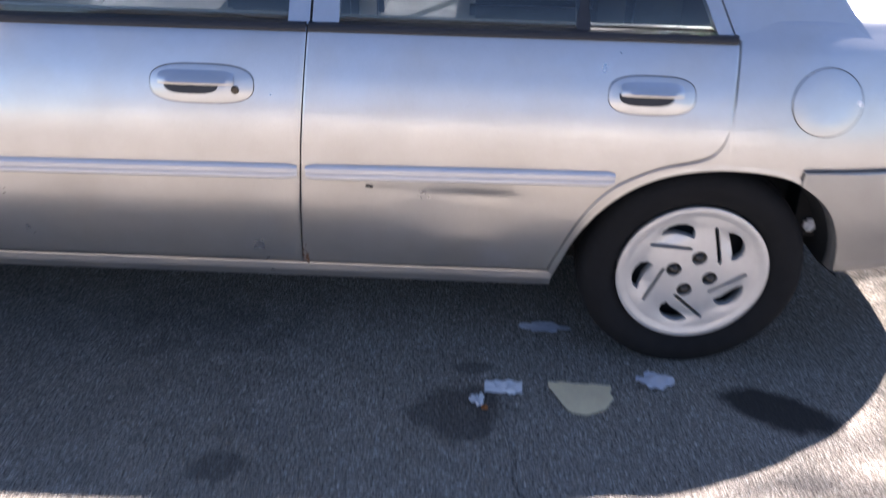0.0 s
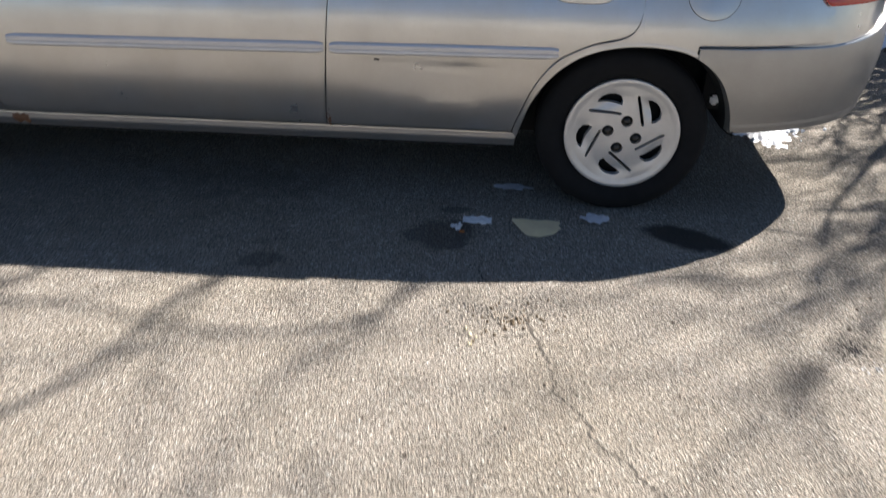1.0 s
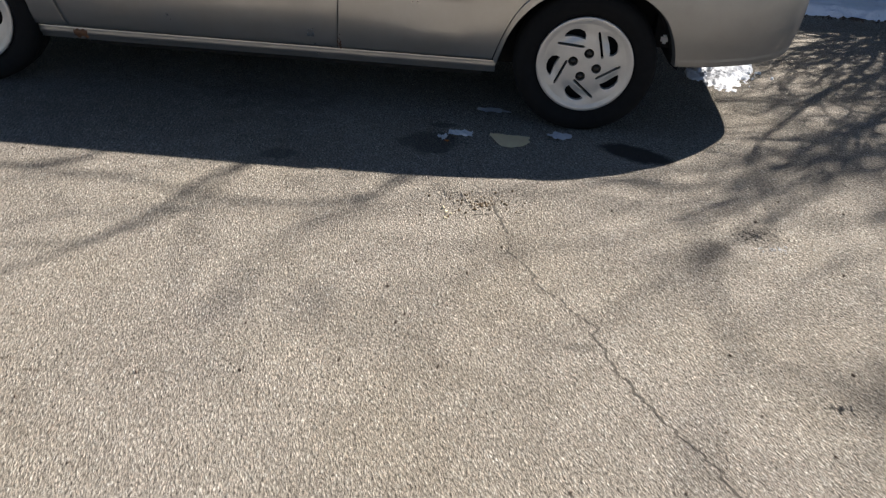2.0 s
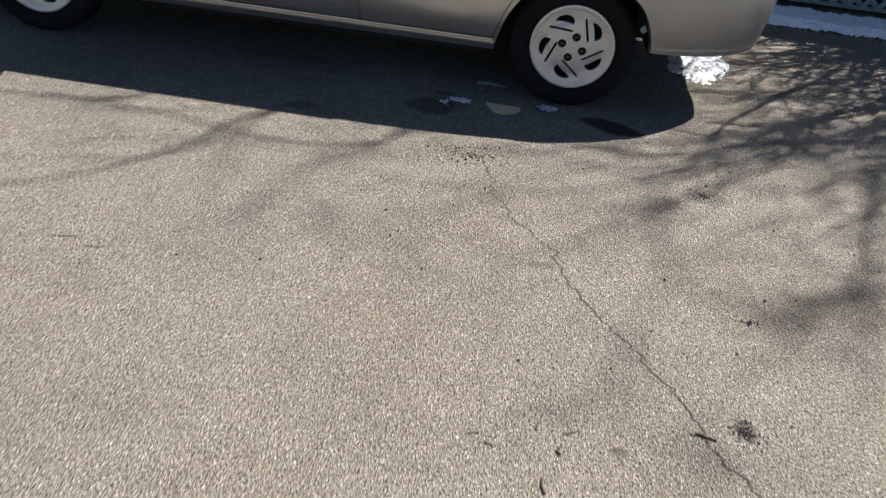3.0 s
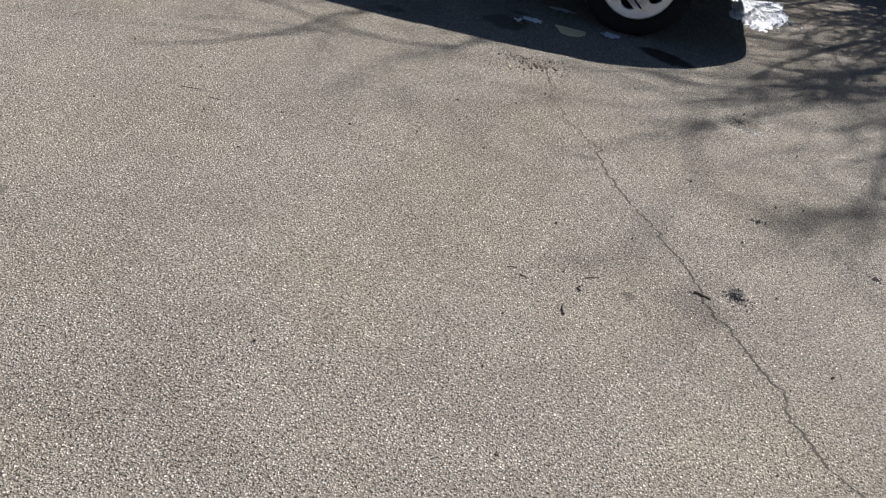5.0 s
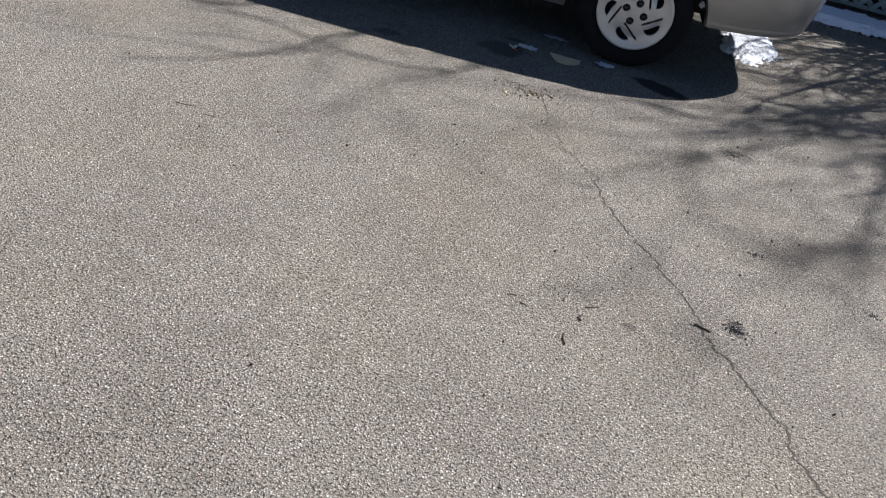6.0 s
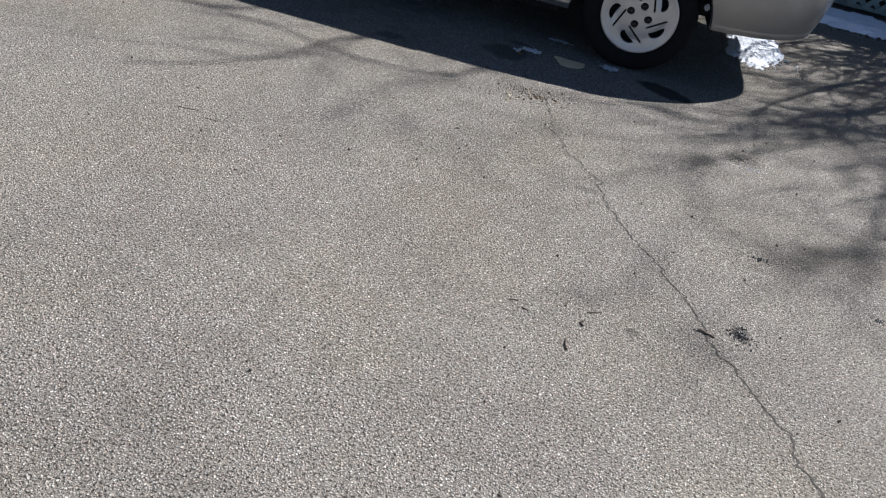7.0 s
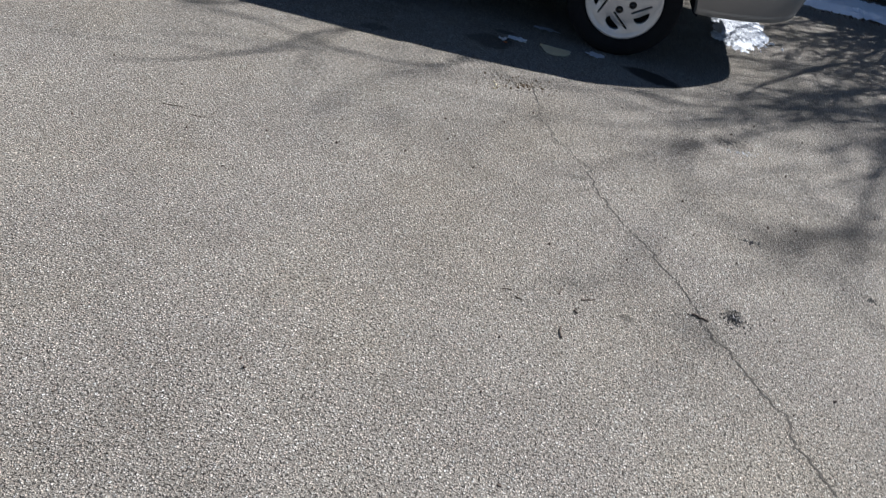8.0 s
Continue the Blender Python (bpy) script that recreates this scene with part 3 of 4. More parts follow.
for side in (-1, 1):
    bm = bmesh.new()
    bmesh.ops.create_icosphere(bm, subdivisions=3, radius=1.0)
    for v in bm.verts:
        v.co = Vector((-3.29 + 0.09 * v.co.x + 0.06 * abs(v.co.y), MID + side * 0.56 + 0.20 * v.co.y, 0.64 + 0.065 * v.co.z))
    part("headlamp", bm, RIDGE, car, "clear headlamp")

# ---- greenhouse ----
ROOF_Z = 1.335


def side_pt(x, z, deep=0.0):
    """A point of the sloping side above the waist."""
    s = (z - 0.87) / (ROOF_Z - 0.87)
    return Vector((x, 0.030 + 0.25 * s + 0.03 * s * s + deep + 0.05 * max(0.0, (x - 0.1) / 0.4) ** 2, z))


bm = bmesh.new()
rows = []
for k in range(25):
    s = k / 24
    x = -1.52 + 1.52 * s
    crown = 0.030 * (1 - (2 * s - 1) ** 2)
    half = [(0.522, ROOF_Z - 0.03), (0.510, ROOF_Z), (0.46, ROOF_Z + 0.018 + crown * 0.5), (0.3, ROOF_Z + 0.03 + crown), (0.0, ROOF_Z + 0.036 + crown)]
    rows.append([bm.verts.new((x, MID - w, z)) for w, z in half] + [bm.verts.new((x, MID + w, z)) for w, z in half[-2::-1]])
for p, q in zip(rows, rows[1:]):
    for j in range(len(p) - 1):
        bm.faces.new((p[j], q[j], q[j + 1], p[j + 1]))
r = bmesh.ops.solidify(bm, geom=list(bm.faces), thickness=0.02)
part("roof", bm, PAINT, car)


def strip(name, quads, material, parent, label="", thick=0.02, both=True):
    """Pillars and panes from corner points, near and far side alike."""
    obs = []
    for side in ((False, True) if both else (False,)):
        bm = bmesh.new()
        for q in quads:
            pts = [Vector((p.x, 2 * MID - p.y, p.z)) if side else p for p in q]
            vs = [bm.verts.new(p) for p in pts]
            bm.faces.new(vs[::-1] if side else vs)
        bmesh.ops.remove_doubles(bm, verts=bm.verts, dist=0.0005)
        bmesh.ops.solidify(bm, geom=list(bm.faces), thickness=thick)
        obs.append(part(name, bm, material, parent, label))
    return obs


def pane_pt(x, z, deep=0.0):
    """Glass set nearly upright at the waist for the camera's reflection, leaning in above."""
    low, top = side_pt(x, 0.893, deep), side_pt(x, ROOF_Z, deep)
    knee = low.y + (0.957 - 0.893) * math.tan(radians(PANE_LEAN))
    y = low.y + (z - 0.893) * math.tan(radians(PANE_LEAN)) if z <= 0.957 else knee + (top.y - knee) * (z - 0.957) / (ROOF_Z - 0.957)
    return Vector((x, y, z))


PANE_LEAN = 9.5


def band(x0, x1, x2, x3, z0=0.893, z1=ROOF_Z, deep=0.0, n=4, at=side_pt):
    """Quads between two leaning edges: x0 to x1 below, x2 to x3 above."""
    out = []
    for k in range(n):
        a, b = k / n, (k + 1) / n
        za, zb = z0 + (z1 - z0) * a, z0 + (z1 - z0) * b
        out.append([at(x0 + (x2 - x0) * a, za, deep), at(x1 + (x3 - x1) * a, za, deep), at(x1 + (x3 - x1) * b, zb, deep), at(x0 + (x2 - x0) * b, zb, deep)])
    return out


strip("b_pillar_frame", band(-1.024, -0.974, -1.00, -0.955), PAINT, car)
strip("rear_pillar_frame", band(-0.968, -0.906, -0.949, -0.895), PAINT, car)
strip("c_pillar", band(0.0105, 0.33, -0.2035, -0.05, deep=-0.0045), PAINT, car)
strip("rear_door_frame", band(-0.030, 0.006, -0.245, -0.208, deep=-0.006), PAINT, car)
strip("a_pillar", band(-2.12, -2.05, -1.50, -1.43), PAINT, car)
strip("window_divider", band(-0.358, -0.326, -0.381, -0.349, deep=-0.002), BLACK, car)
panes = strip("front_window", band(-2.05, -1.024, -1.43, -1.00, deep=0.012, n=7, at=pane_pt), GLASS, car, "tinted side window glass", 0.004)
panes += strip("rear_window", band(-0.906, -0.352, -0.895, -0.375, deep=0.012, n=7, at=pane_pt), GLASS, car, "tinted side window glass", 0.004)
panes += strip("quarter_window", band(-0.330, -0.030, -0.353, -0.245, deep=0.012, n=7, at=pane_pt), GLASS, car, "tinted side window glass", 0.004)
bm = bmesh.new()
vs = [bm.verts.new(p) for p in (Vector((0.40, 0.18, 0.94)), Vector((0.40, 1.42, 0.94)), Vector((0.0, 1.29, 1.33)), Vector((0.0, 0.31, 1.33)))]
bm.faces.new(vs)
bmesh.ops.solidify(bm, geom=list(bm.faces), thickness=0.004)
panes.append(part("back_window", bm, GLASS, car, "sloping rear window glass"))
bm = bmesh.new()
vs = [bm.verts.new(p) for p in (Vector((-2.12, 0.16, 0.93)), Vector((-2.12, 1.44, 0.93)), Vector((-1.50, 1.29, 1.33)), Vector((-1.50, 0.31, 1.33)))]
bm.faces.new(vs)
bmesh.ops.solidify(bm, geom=list(bm.faces), thickness=0.004)
panes.append(part("windscreen", bm, GLASS, car, "sloping windscreen glass"))
for p in panes:
    p.visible_shadow = False
# window weather strips and the dark cabin
for u0, u1 in ((-2.08, -0.980), (-0.976, 0.012)):
    bm = bmesh.new()
    prev = None
    for k in range(31):
        u = u0 + (u1 - u0) * k / 30
        ring = [bm.verts.new(Vector((u, 0.029 + y, z + 0.005 * u + 0.004))) for y, z in ((0.012, 0.879), (-0.002, 0.882), (-0.002, 0.888), (0.005, 0.898), (0.026, 0.902))]
        if prev:
            for j in range(4):
                bm.faces.new((prev[j], ring[j], ring[j + 1], prev[j + 1]))
        prev = ring
    part("weather_strip", bm, STRIP, door_front if u0 < -1.5 else door_rear, "black rubber window strip")
bm = bmesh.new()
box(bm, (-2.05, 0.10, 0.645), (0.30, 1.50, 0.66))
box(bm, (-2.05, 0.115, 0.66), (0.22, 0.135, 0.895))
box(bm, (-2.05, 1.465, 0.66), (0.22, 1.485, 0.895))
box(bm, (-2.08, 0.12, 0.66), (-1.85, 1.48, 0.93))
box(bm, (0.10, 0.12, 0.66), (0.30, 1.48, 0.925))
part("cabin_trim", bm, BLACK, car, "dark cabin floor, door trim and dashboard")
for x in (-0.95, -0.15):
    for y in (0.45, 1.15):
        bm = bmesh.new()
        box(bm, (x - 0.45, y - 0.24, 0.66), (x + 0.05, y + 0.24, 0.74))
        box(bm, (x - 0.07, y - 0.24, 0.66), (x + 0.07, y + 0.24, 1.02))
        box(bm, (x - 0.05, y - 0.12, 1.02), (x + 0.05, y + 0.12, 1.16))
        bmesh.ops.bevel(bm, geom=list(bm.edges), offset=0.02, segments=2, affect="EDGES")
        part("seat", bm, BLACK, car, "dark cloth car seat")
# side mirror
bm = bmesh.new()
bmesh.ops.create_icosphere(bm, subdivisions=3, radius=1.0)
for v in bm.verts:
    v.co = Vector((-1.84 + 0.070 * v.co.x - 0.02 * v.co.y, -0.045 + 0.095 * v.co.y, 0.925 + 0.062 * v.co.z))
box(bm, (-1.88, -0.02, 0.885), (-1.80, 0.06, 0.915))
part("side_mirror", bm, PAINT, door_front, "silver door mirror")


# ---- wheels ----
def polar(r, degrees):
    return r * math.cos(radians(degrees)), r * math.sin(radians(degrees))


def make_wheel():
    wheel = new("wheel")
    bm = bmesh.new()
    rings = lathe(bm, [(0.196, 0.150), (0.215, 0.172), (0.255, 0.180), (0.282, 0.172), (0.291, 0.150), (0.2935, 0.115), (0.286, 0.112), (0.286, 0.100), (0.2940, 0.097), (0.2940, 0.060),
                  (0.286, 0.057), (0.286, 0.047), (0.2925, 0.044), (0.291, 0.018), (0.282, -0.003), (0.268, -0.011), (0.245, -0.015), (0.236, -0.0125), (0.222, -0.010), (0.208, -0.003), (0.199, 0.004), (0.196, 0.020)], 96)
    for v in bm.verts:
        if v.co.z < -0.2865:
            v.co.z = -0.2865
            v.co.y += -0.006 if v.co.y < 0.08 else 0.006
    tyre = part("tyre", bm, RUBBER, wheel, "black rubber tyre")
    bm = bmesh.new()
    lathe(bm, [(0.182, 0.150), (0.182, 0.020), (0.1905, 0.006), (0.1955, 0.001), (0.1970, -0.004), (0.195, -0.0085), (0.190, -0.0100), (0.184, -0.0092), (0.178, -0.0070), (0.172, -0.0050), (0.168, -0.0042)], 96)
    rim = part("rim", bm, WHEEL, wheel, "silver alloy wheel with five slotted openings")
    # face with openings
    bm = bmesh.new()
    loops = [[polar(0.1685, 360 * k / 96) for k in range(96)]]
    for k in range(5):
        th = 36 + 72 * k
        loops.append([polar(r, th + 8 + a) for r, a in ((0.104, -20), (0.120, -22), (0.137, -19), (0.148, -12), (0.154, -4), (0.155, 4), (0.151, 11), (0.144, 15), (0.135, 10), (0.124, 1), (0.113, -10))])
        cx, cy = polar(0.101, th + 21.6)
        dx, dy = polar(1, th + 68)
        nx, ny = -dy, dx
        slot = []
        for s, side in ((-0.052, -1), (0.052, -1), (0.056, 0), (0.052, 1), (-0.052, 1), (-0.056, 0)):
            w = 0.0050 * side
            slot.append((cx + dx * s + nx * w, cy + dy * s + ny * w))
        loops.append(slot)
    for k in range(4):
        c = polar(0.050, 76 + 90 * k)
        loops.append([(c[0] + 0.0200 * math.cos(a * math.pi / 8), c[1] + 0.0200 * math.sin(a * math.pi / 8)) for a in range(16)])
    edges = []
    for loop in loops:
        vs = [bm.verts.new((x, -0.0040, z)) for x, z in loop]
        edges += [bm.edges.new((vs[i], vs[(i + 1) % len(vs)])) for i in range(len(vs))]
    bmesh.ops.triangle_fill(bm, use_beauty=True, use_dissolve=False, edges=edges)
    bmesh.ops.recalc_face_normals(bm, faces=bm.faces)
    for f in bm.faces:
        if f.normal.y > 0:
            f.normal_flip()
    for _ in range(4):
        long = [e for e in bm.edges if e.calc_length() > 0.014 and not e.is_boundary]
        bmesh.ops.subdivide_edges(bm, edges=long, cuts=1)
        bmesh.ops.triangulate(bm, faces=bm.faces)
    ext = bmesh.ops.extrude_face_region(bm, geom=list(bm.faces))
    for v in [g for g in ext["geom"] if isinstance(g, bmesh.types.BMVert)]:
        v.co.y += 0.022
    for v in bm.verts:
        r = math.hypot(v.co.x, v.co.z)
        ang = (math.degrees(math.atan2(v.co.z, v.co.x)) - 36) % 72
        ang = ang - 72 if ang > 36 else ang
        v.co.y += 0.011 * math.exp(-((ang - 8) / 18) ** 2 - ((r - 0.132) / 0.022) ** 2)
        v.co.y += 0.003 * math.exp(-((r - 0.125) / 0.025) ** 2) - 0.002 * math.exp(-(r / 0.07) ** 4)
    part("wheel_face", bm, WHEEL, wheel)
    bm = bmesh.new()
    lathe(bm, [(0.001, 0.045), (0.10, 0.045), (0.115, 0.060), (0.186, 0.075)], 48)
    part("brake_drum", bm, DARK, wheel, "dark brake drum")
    for k in range(4):
        bm = bmesh.new()
        lathe(bm, [(0.0005, -0.0085), (0.006, -0.0075), (0.0115, -0.003), (0.0145, 0.004), (0.0160, 0.011), (0.0205, 0.013), (0.0205, 0.03)], 12)
        nut = part("wheel_nut", bm, NUT, wheel, "brownish steel wheel nut")
        x, z = polar(0.050, 76 + 90 * k)
        nut.matrix_basis = Matrix.Translation((x, -0.004, z))
    return wheel


wheel = make_wheel()
wheel.parent = car
wheel.matrix_basis = pose(0, 0, 0.2865)
copy_thing(wheel, pose(-2.585, 0, 0.2865, 0, 40, 0))
for x in (0, -2.585):
    copy_thing(wheel, pose(x, 2 * MID, 0.2865, 0, 0, 180))

# ---- snow ----
def snow_patch(name, x0, x1, y0, y1, high, n, label, seed, rough, edge_in):
    """Icy old snow with a ragged outline, thin at its rim."""
    bm = bmesh.new()
    nx, ny = n
    grid = {}
    for i in range(nx + 1):
        for j in range(ny + 1):
            x, y = x0 + (x1 - x0) * i / nx, y0 + (y1 - y0) * j / ny
            p = Vector((x * 5, y * 5, seed))
            inside = min(x - x0, x1 - x, y - y0, y1 - y)
            if x1 - x0 < 1.0:
                inside = (1 - math.hypot((2 * x - x0 - x1) / (x1 - x0), (2 * y - y0 - y1) / (y1 - y0))) * (x1 - x0) / 2
            e = inside / edge_in + 0.75 * noise.noise(p * 1.1) + 0.35 * noise.noise(p * 3.4) + 0.30 * noise.noise(p * 9)
            h = high * max(-0.3, min(1.0, e)) * (0.9 + rough * (0.15 * noise.noise(p * 1.6) + 0.35 * noise.noise(p * 5) + 0.40 * noise.noise(p * 13) + 0.30 * noise.noise(p * 29)))
            grid[i, j] = bm.verts.new((x, y, h - 0.006))
    for i in range(nx):
        for j in range(ny):
            q = [grid[i, j], grid[i + 1, j], grid[i + 1, j + 1], grid[i, j + 1]]
            if max(v.co.z for v in q) > -0.004:
                bm.faces.new(q)
    bmesh.ops.delete(bm, geom=[v for v in bm.verts if not v.link_faces], context="VERTS")
    return tagged(part(name, bm, SNOW), label, "snow")


snow_patch("snow_clump", 0.59, 0.98, 0.62, 1.46, 0.036, (140, 170), "sunlit patch of icy snow under the bumper", 5.0, 0.22, 0.09)
snow_patch("snow_bank", 1.10, 9.0, 2.12, 2.66, 0.06, (300, 34), "long bank of old snow along the fence", 8.0, 0.35, 0.12)

# ---- lattice fence ----
fence = tagged(new("lattice_fence"), "faded green diagonal lattice fence behind the snow", "fence")
FX0, FX1, FY, FZ0, FZ1 = -4.0, 8.0, 2.80, 0.05, 1.20
for lean in (45, -45):
    bm = bmesh.new()
    length = (FZ1 - FZ0) * math.sqrt(2)
    box(bm, (-length / 2, -0.004, -0.019), (length / 2, 0.004, 0.019))
    mesh = bpy.data.meshes.new("slat")
    bm.to_mesh(mesh)
    bm.free()
    mesh.materials.append(LATTICE)
    for k in range(100):
        x = FX0 + 0.6 + k * 0.112
        ob = new("slat", mesh)
        ob.parent = fence
        ob.matrix_basis = pose(x, FY + (0.005 if lean > 0 else -0.005), (FZ0 + FZ1) / 2, 0, lean, 0)
for z in (FZ0, FZ1):
    bm = bmesh.new()
    box(bm, (FX0, FY + 0.006, z - 0.016), (FX1, FY + 0.035, z + 0.016))
    part("rail", bm, LATTICE, fence)
for k in range(6):
    bm = bmesh.new()
    x = FX0 + 12.0 * k / 5
    box(bm, (x - 0.045, FY - 0.045 + 0.07, 0.0), (x + 0.045, FY + 0.045 + 0.07, 1.32))
    bmesh.ops.bevel(bm, geom=list(bm.edges), offset=0.008, segments=1, affect="EDGES")
    part("post", bm, LATTICE, fence)


# ---- unseen bare trees and shrubs, placed to throw the branch shadows ----
def grow(bm, rng, p, d, length, radius, depth, spread, up, fork):
    steps = 5
    pts, radii = [p.copy()], [radius]
    for k in range(steps):
        d = (d + Vector((rng.uniform(-1, 1), rng.uniform(-1, 1), rng.uniform(-1, 1))) * 0.22 + Vector((0, 0, up))).normalized()
        p = p + d * length / steps
        pts.append(p.copy())
        radii.append(max(0.0045, radius * (1 - 0.3 * (k + 1) / steps)))
    tube(bm, pts, radii, 5 if radius > 0.02 else 3)
    if depth == 0:
        return
    for k in range(fork):
        i = steps if k == 0 else rng.randint(2, steps)
        side = d.orthogonal().normalized()
        side.rotate(Matrix.Rotation(rng.uniform(0, 2 * math.pi), 3, d))
        grow(bm, rng, pts[i], (d + side * rng.uniform(0.5, 1.1) * spread).normalized(), length * rng.uniform(0.55, 0.8), radii[i] * 0.80, depth - 1, spread, up, fork)


def tree(name, x, y, seed, length, radius, depth, stems, label, category, lean=0.35, fork=3, up=0.04):
    rng = random.Random(seed)
    thing = tagged(new(name), label, category)
    for k in range(stems):
        bm = bmesh.new()
        a = 2 * math.pi * (k + rng.random()) / stems
        tilt = lean if stems > 1 else 0.05
        grow(bm, rng, Vector((x + 0.15 * math.cos(a) * (stems > 1), y + 0.15 * math.sin(a) * (stems > 1), -0.02)), Vector((tilt * math.cos(a), tilt * math.sin(a), 1)).normalized(),
             length, radius, depth, 0.9, up, fork)
        part("stem" if stems > 1 else "trunk", bm, BARK, thing)
    return thing


for k, (x, y, tall_stem) in enumerate(((2.4, 3.35, 1.40), (3.35, 3.2, 1.55), (3.75, 3.3, 1.5), (4.15, 3.3, 1.9), (4.7, 3.4, 2.0), (5.2, 3.3, 2.0))):
    tree("bare_shrub", x, y, 4 + k, tall_stem, 0.028, 3, 5, "leafless shrub with many thin stems", "shrub", 0.22, 3)


def slender_tree(x, y, high, seed, limbs, bulk=0.6, more=1):
    """A thin straight stem that carries its limbs near the top."""
    rng = random.Random(seed)
    thing = tagged(new("bare_tree"), "tall slender leafless tree behind the fence", "tree")
    stem = [Vector((x - 0.04 * k + 0.06 * math.sin(1.7 * k), y - 0.06 * k + 0.05 * math.cos(2.3 * k), -0.02 + high * k / 10)) for k in range(11)]
    bm = bmesh.new()
    tube(bm, stem, [0.034 - 0.0018 * k for k in range(11)], 8)
    part("trunk", bm, BARK, thing)
    for start, way, length, radius, depth in limbs:
        bm = bmesh.new()
        grow(bm, rng, stem[start].copy(), Vector(way).normalized(), length, radius * bulk, depth + more, 0.85 if more else 0.7, 0.0, 2)
        part("limb", bm, BARK, thing)




def over(x, y, high):
    """The point that many metres up whose shade falls on the ground at x, y."""
    return Vector((x, y, 0)) + SUN * (high / SUN.z)


def limb_mesh(rng, trunk_pt, shade, thick, thin, twigs, twig_len):
    """A limb led from the trunk over the given shade spots, with side twigs."""
    bm = bmesh.new()
    knots = [trunk_pt] + [over(*p) for p in shade]
    pts = []
    for i in range(len(knots) - 1):
        p0, p1, p2, p3 = knots[max(i - 1, 0)], knots[i], knots[i + 1], knots[min(i + 2, len(knots) - 1)]
        n = max(3, int((p2 - p1).length / 0.12))
        for k in range(n):
            t = k / n
            pts.append(0.5 * (2 * p1 + (p2 - p0) * t + (2 * p0 - 5 * p1 + 4 * p2 - p3) * t * t + (3 * p1 - p0 - 3 * p2 + p3) * t ** 3))
    pts.append(knots[-1])
    pts = [p + Vector((noise.noise(p * 2.1), noise.noise(p * 2.1 + Vector((9, 0, 0))), noise.noise(p * 2.1 + Vector((0, 9, 0))))) * 0.035 for p in pts]
    radii = [thick + (thin - thick) * k / (len(pts) - 1) for k in range(len(pts))]
    tube(bm, pts, radii, 6)
    for k in range(twigs):
        i = rng.randint(len(pts) // 4, len(pts) - 2)
        d = (pts[i + 1] - pts[i]).normalized()
        side = d.orthogonal().normalized()
        side.rotate(Matrix.Rotation(rng.uniform(0, 6.28), 3, d))
        grow(bm, rng, pts[i].copy(), (d + side * rng.uniform(0.5, 1.0)).normalized(), twig_len * rng.uniform(0.5, 1.1), radii[i] * 0.5, 1, 0.8, 0.02, 2)
    return bm


def reaching_tree(x, y, high, seed, limbs, label):
    """A thin stem whose limbs reach over the fence."""
    rng = random.Random(seed)
    thing = tagged(new("bare_tree"), label, "tree")
    stem = [Vector((x - 0.03 * k + 0.05 * math.sin(1.7 * k), y - 0.04 * k + 0.05 * math.cos(2.3 * k), -0.02 + high * k / 10)) for k in range(11)]
    bm = bmesh.new()
    tube(bm, stem, [0.060 - 0.0035 * k for k in range(11)], 8)
    part("trunk", bm, BARK, thing)
    for start, shade, thick, thin, twigs, twig_len in limbs:
        part("limb", limb_mesh(rng, stem[start].copy(), shade, thick, thin, twigs, twig_len), BARK, thing)


reaching_tree(4.8, 5.1, 5.6, 8, (
    (10, ((-0.7, 0.2, 5.5), (-1.25, -0.55, 5.2), (-1.44, -1.02, 5.0), (-1.60, -1.28, 4.9), (-1.95, -1.62, 4.8)), 0.036, 0.006, 5, 0.55),
    (10, ((-0.4, 0.5, 5.5), (-0.62, -0.40, 5.3), (-0.80, -0.78, 5.2), (-1.30, -0.85, 5.1), (-1.65, -0.79, 5.0), (-2.2, -0.76, 4.9)), 0.020, 0.006, 6, 0.40),
    (9, ((-1.1, 0.3, 5.2), (-1.72, -0.45, 5.0), (-1.95, -0.74, 4.9), (-2.45, -0.80, 4.8)), 0.030, 0.008, 9, 0.35),
    (9, ((-0.4, -0.1, 5.1), (-0.62, -0.55, 5.0), (-0.78, -0.80, 4.9), (-0.95, -1.0, 4.8)), 0.020, 0.004, 3, 0.25),
    (8, ((-0.9, -0.1, 4.5), (-1.45, -1.10, 4.4), (-1.85, -1.28, 4.4), (-2.3, -1.5, 4.4)), 0.012, 0.005, 3, 0.40)), "tall leafless tree with limbs reaching over the fence")
reaching_tree(8.2, 5.9, 8.0, 18, (
    (10, ((2.05, 0.7, 7.9), (1.50, -0.10, 7.8), (1.28, -0.70, 7.6), (1.13, -1.12, 7.5), (0.93, -1.44, 7.4), (0.60, -1.72, 7.3)), 0.030, 0.010, 6, 0.6),
    (9, ((2.1, 0.0, 7.2), (1.55, -0.95, 7.2), (1.15, -1.32, 7.2), (0.72, -1.52, 7.2)), 0.030, 0.012, 7, 0.6),
    (9, ((1.6, 0.6, 7.0), (0.95, -0.10, 7.0), (0.55, -0.42, 7.0), (0.12, -0.50, 7.0)), 0.036, 0.014, 9, 0.6),
    (10, ((1.5, 0.3, 7.4), (0.80, -0.50, 7.4), (0.45, -0.86, 7.4), (0.18, -1.22, 7.4)), 0.022, 0.011, 8, 0.6),
    (8, ((1.9, 0.6, 6.2), (1.45, 0.05, 6.2), (1.05, -0.28, 6.2), (0.75, -0.58, 6.2)), 0.020, 0.008, 6, 0.5)), "tall leafless tree with limbs reaching over the fence")
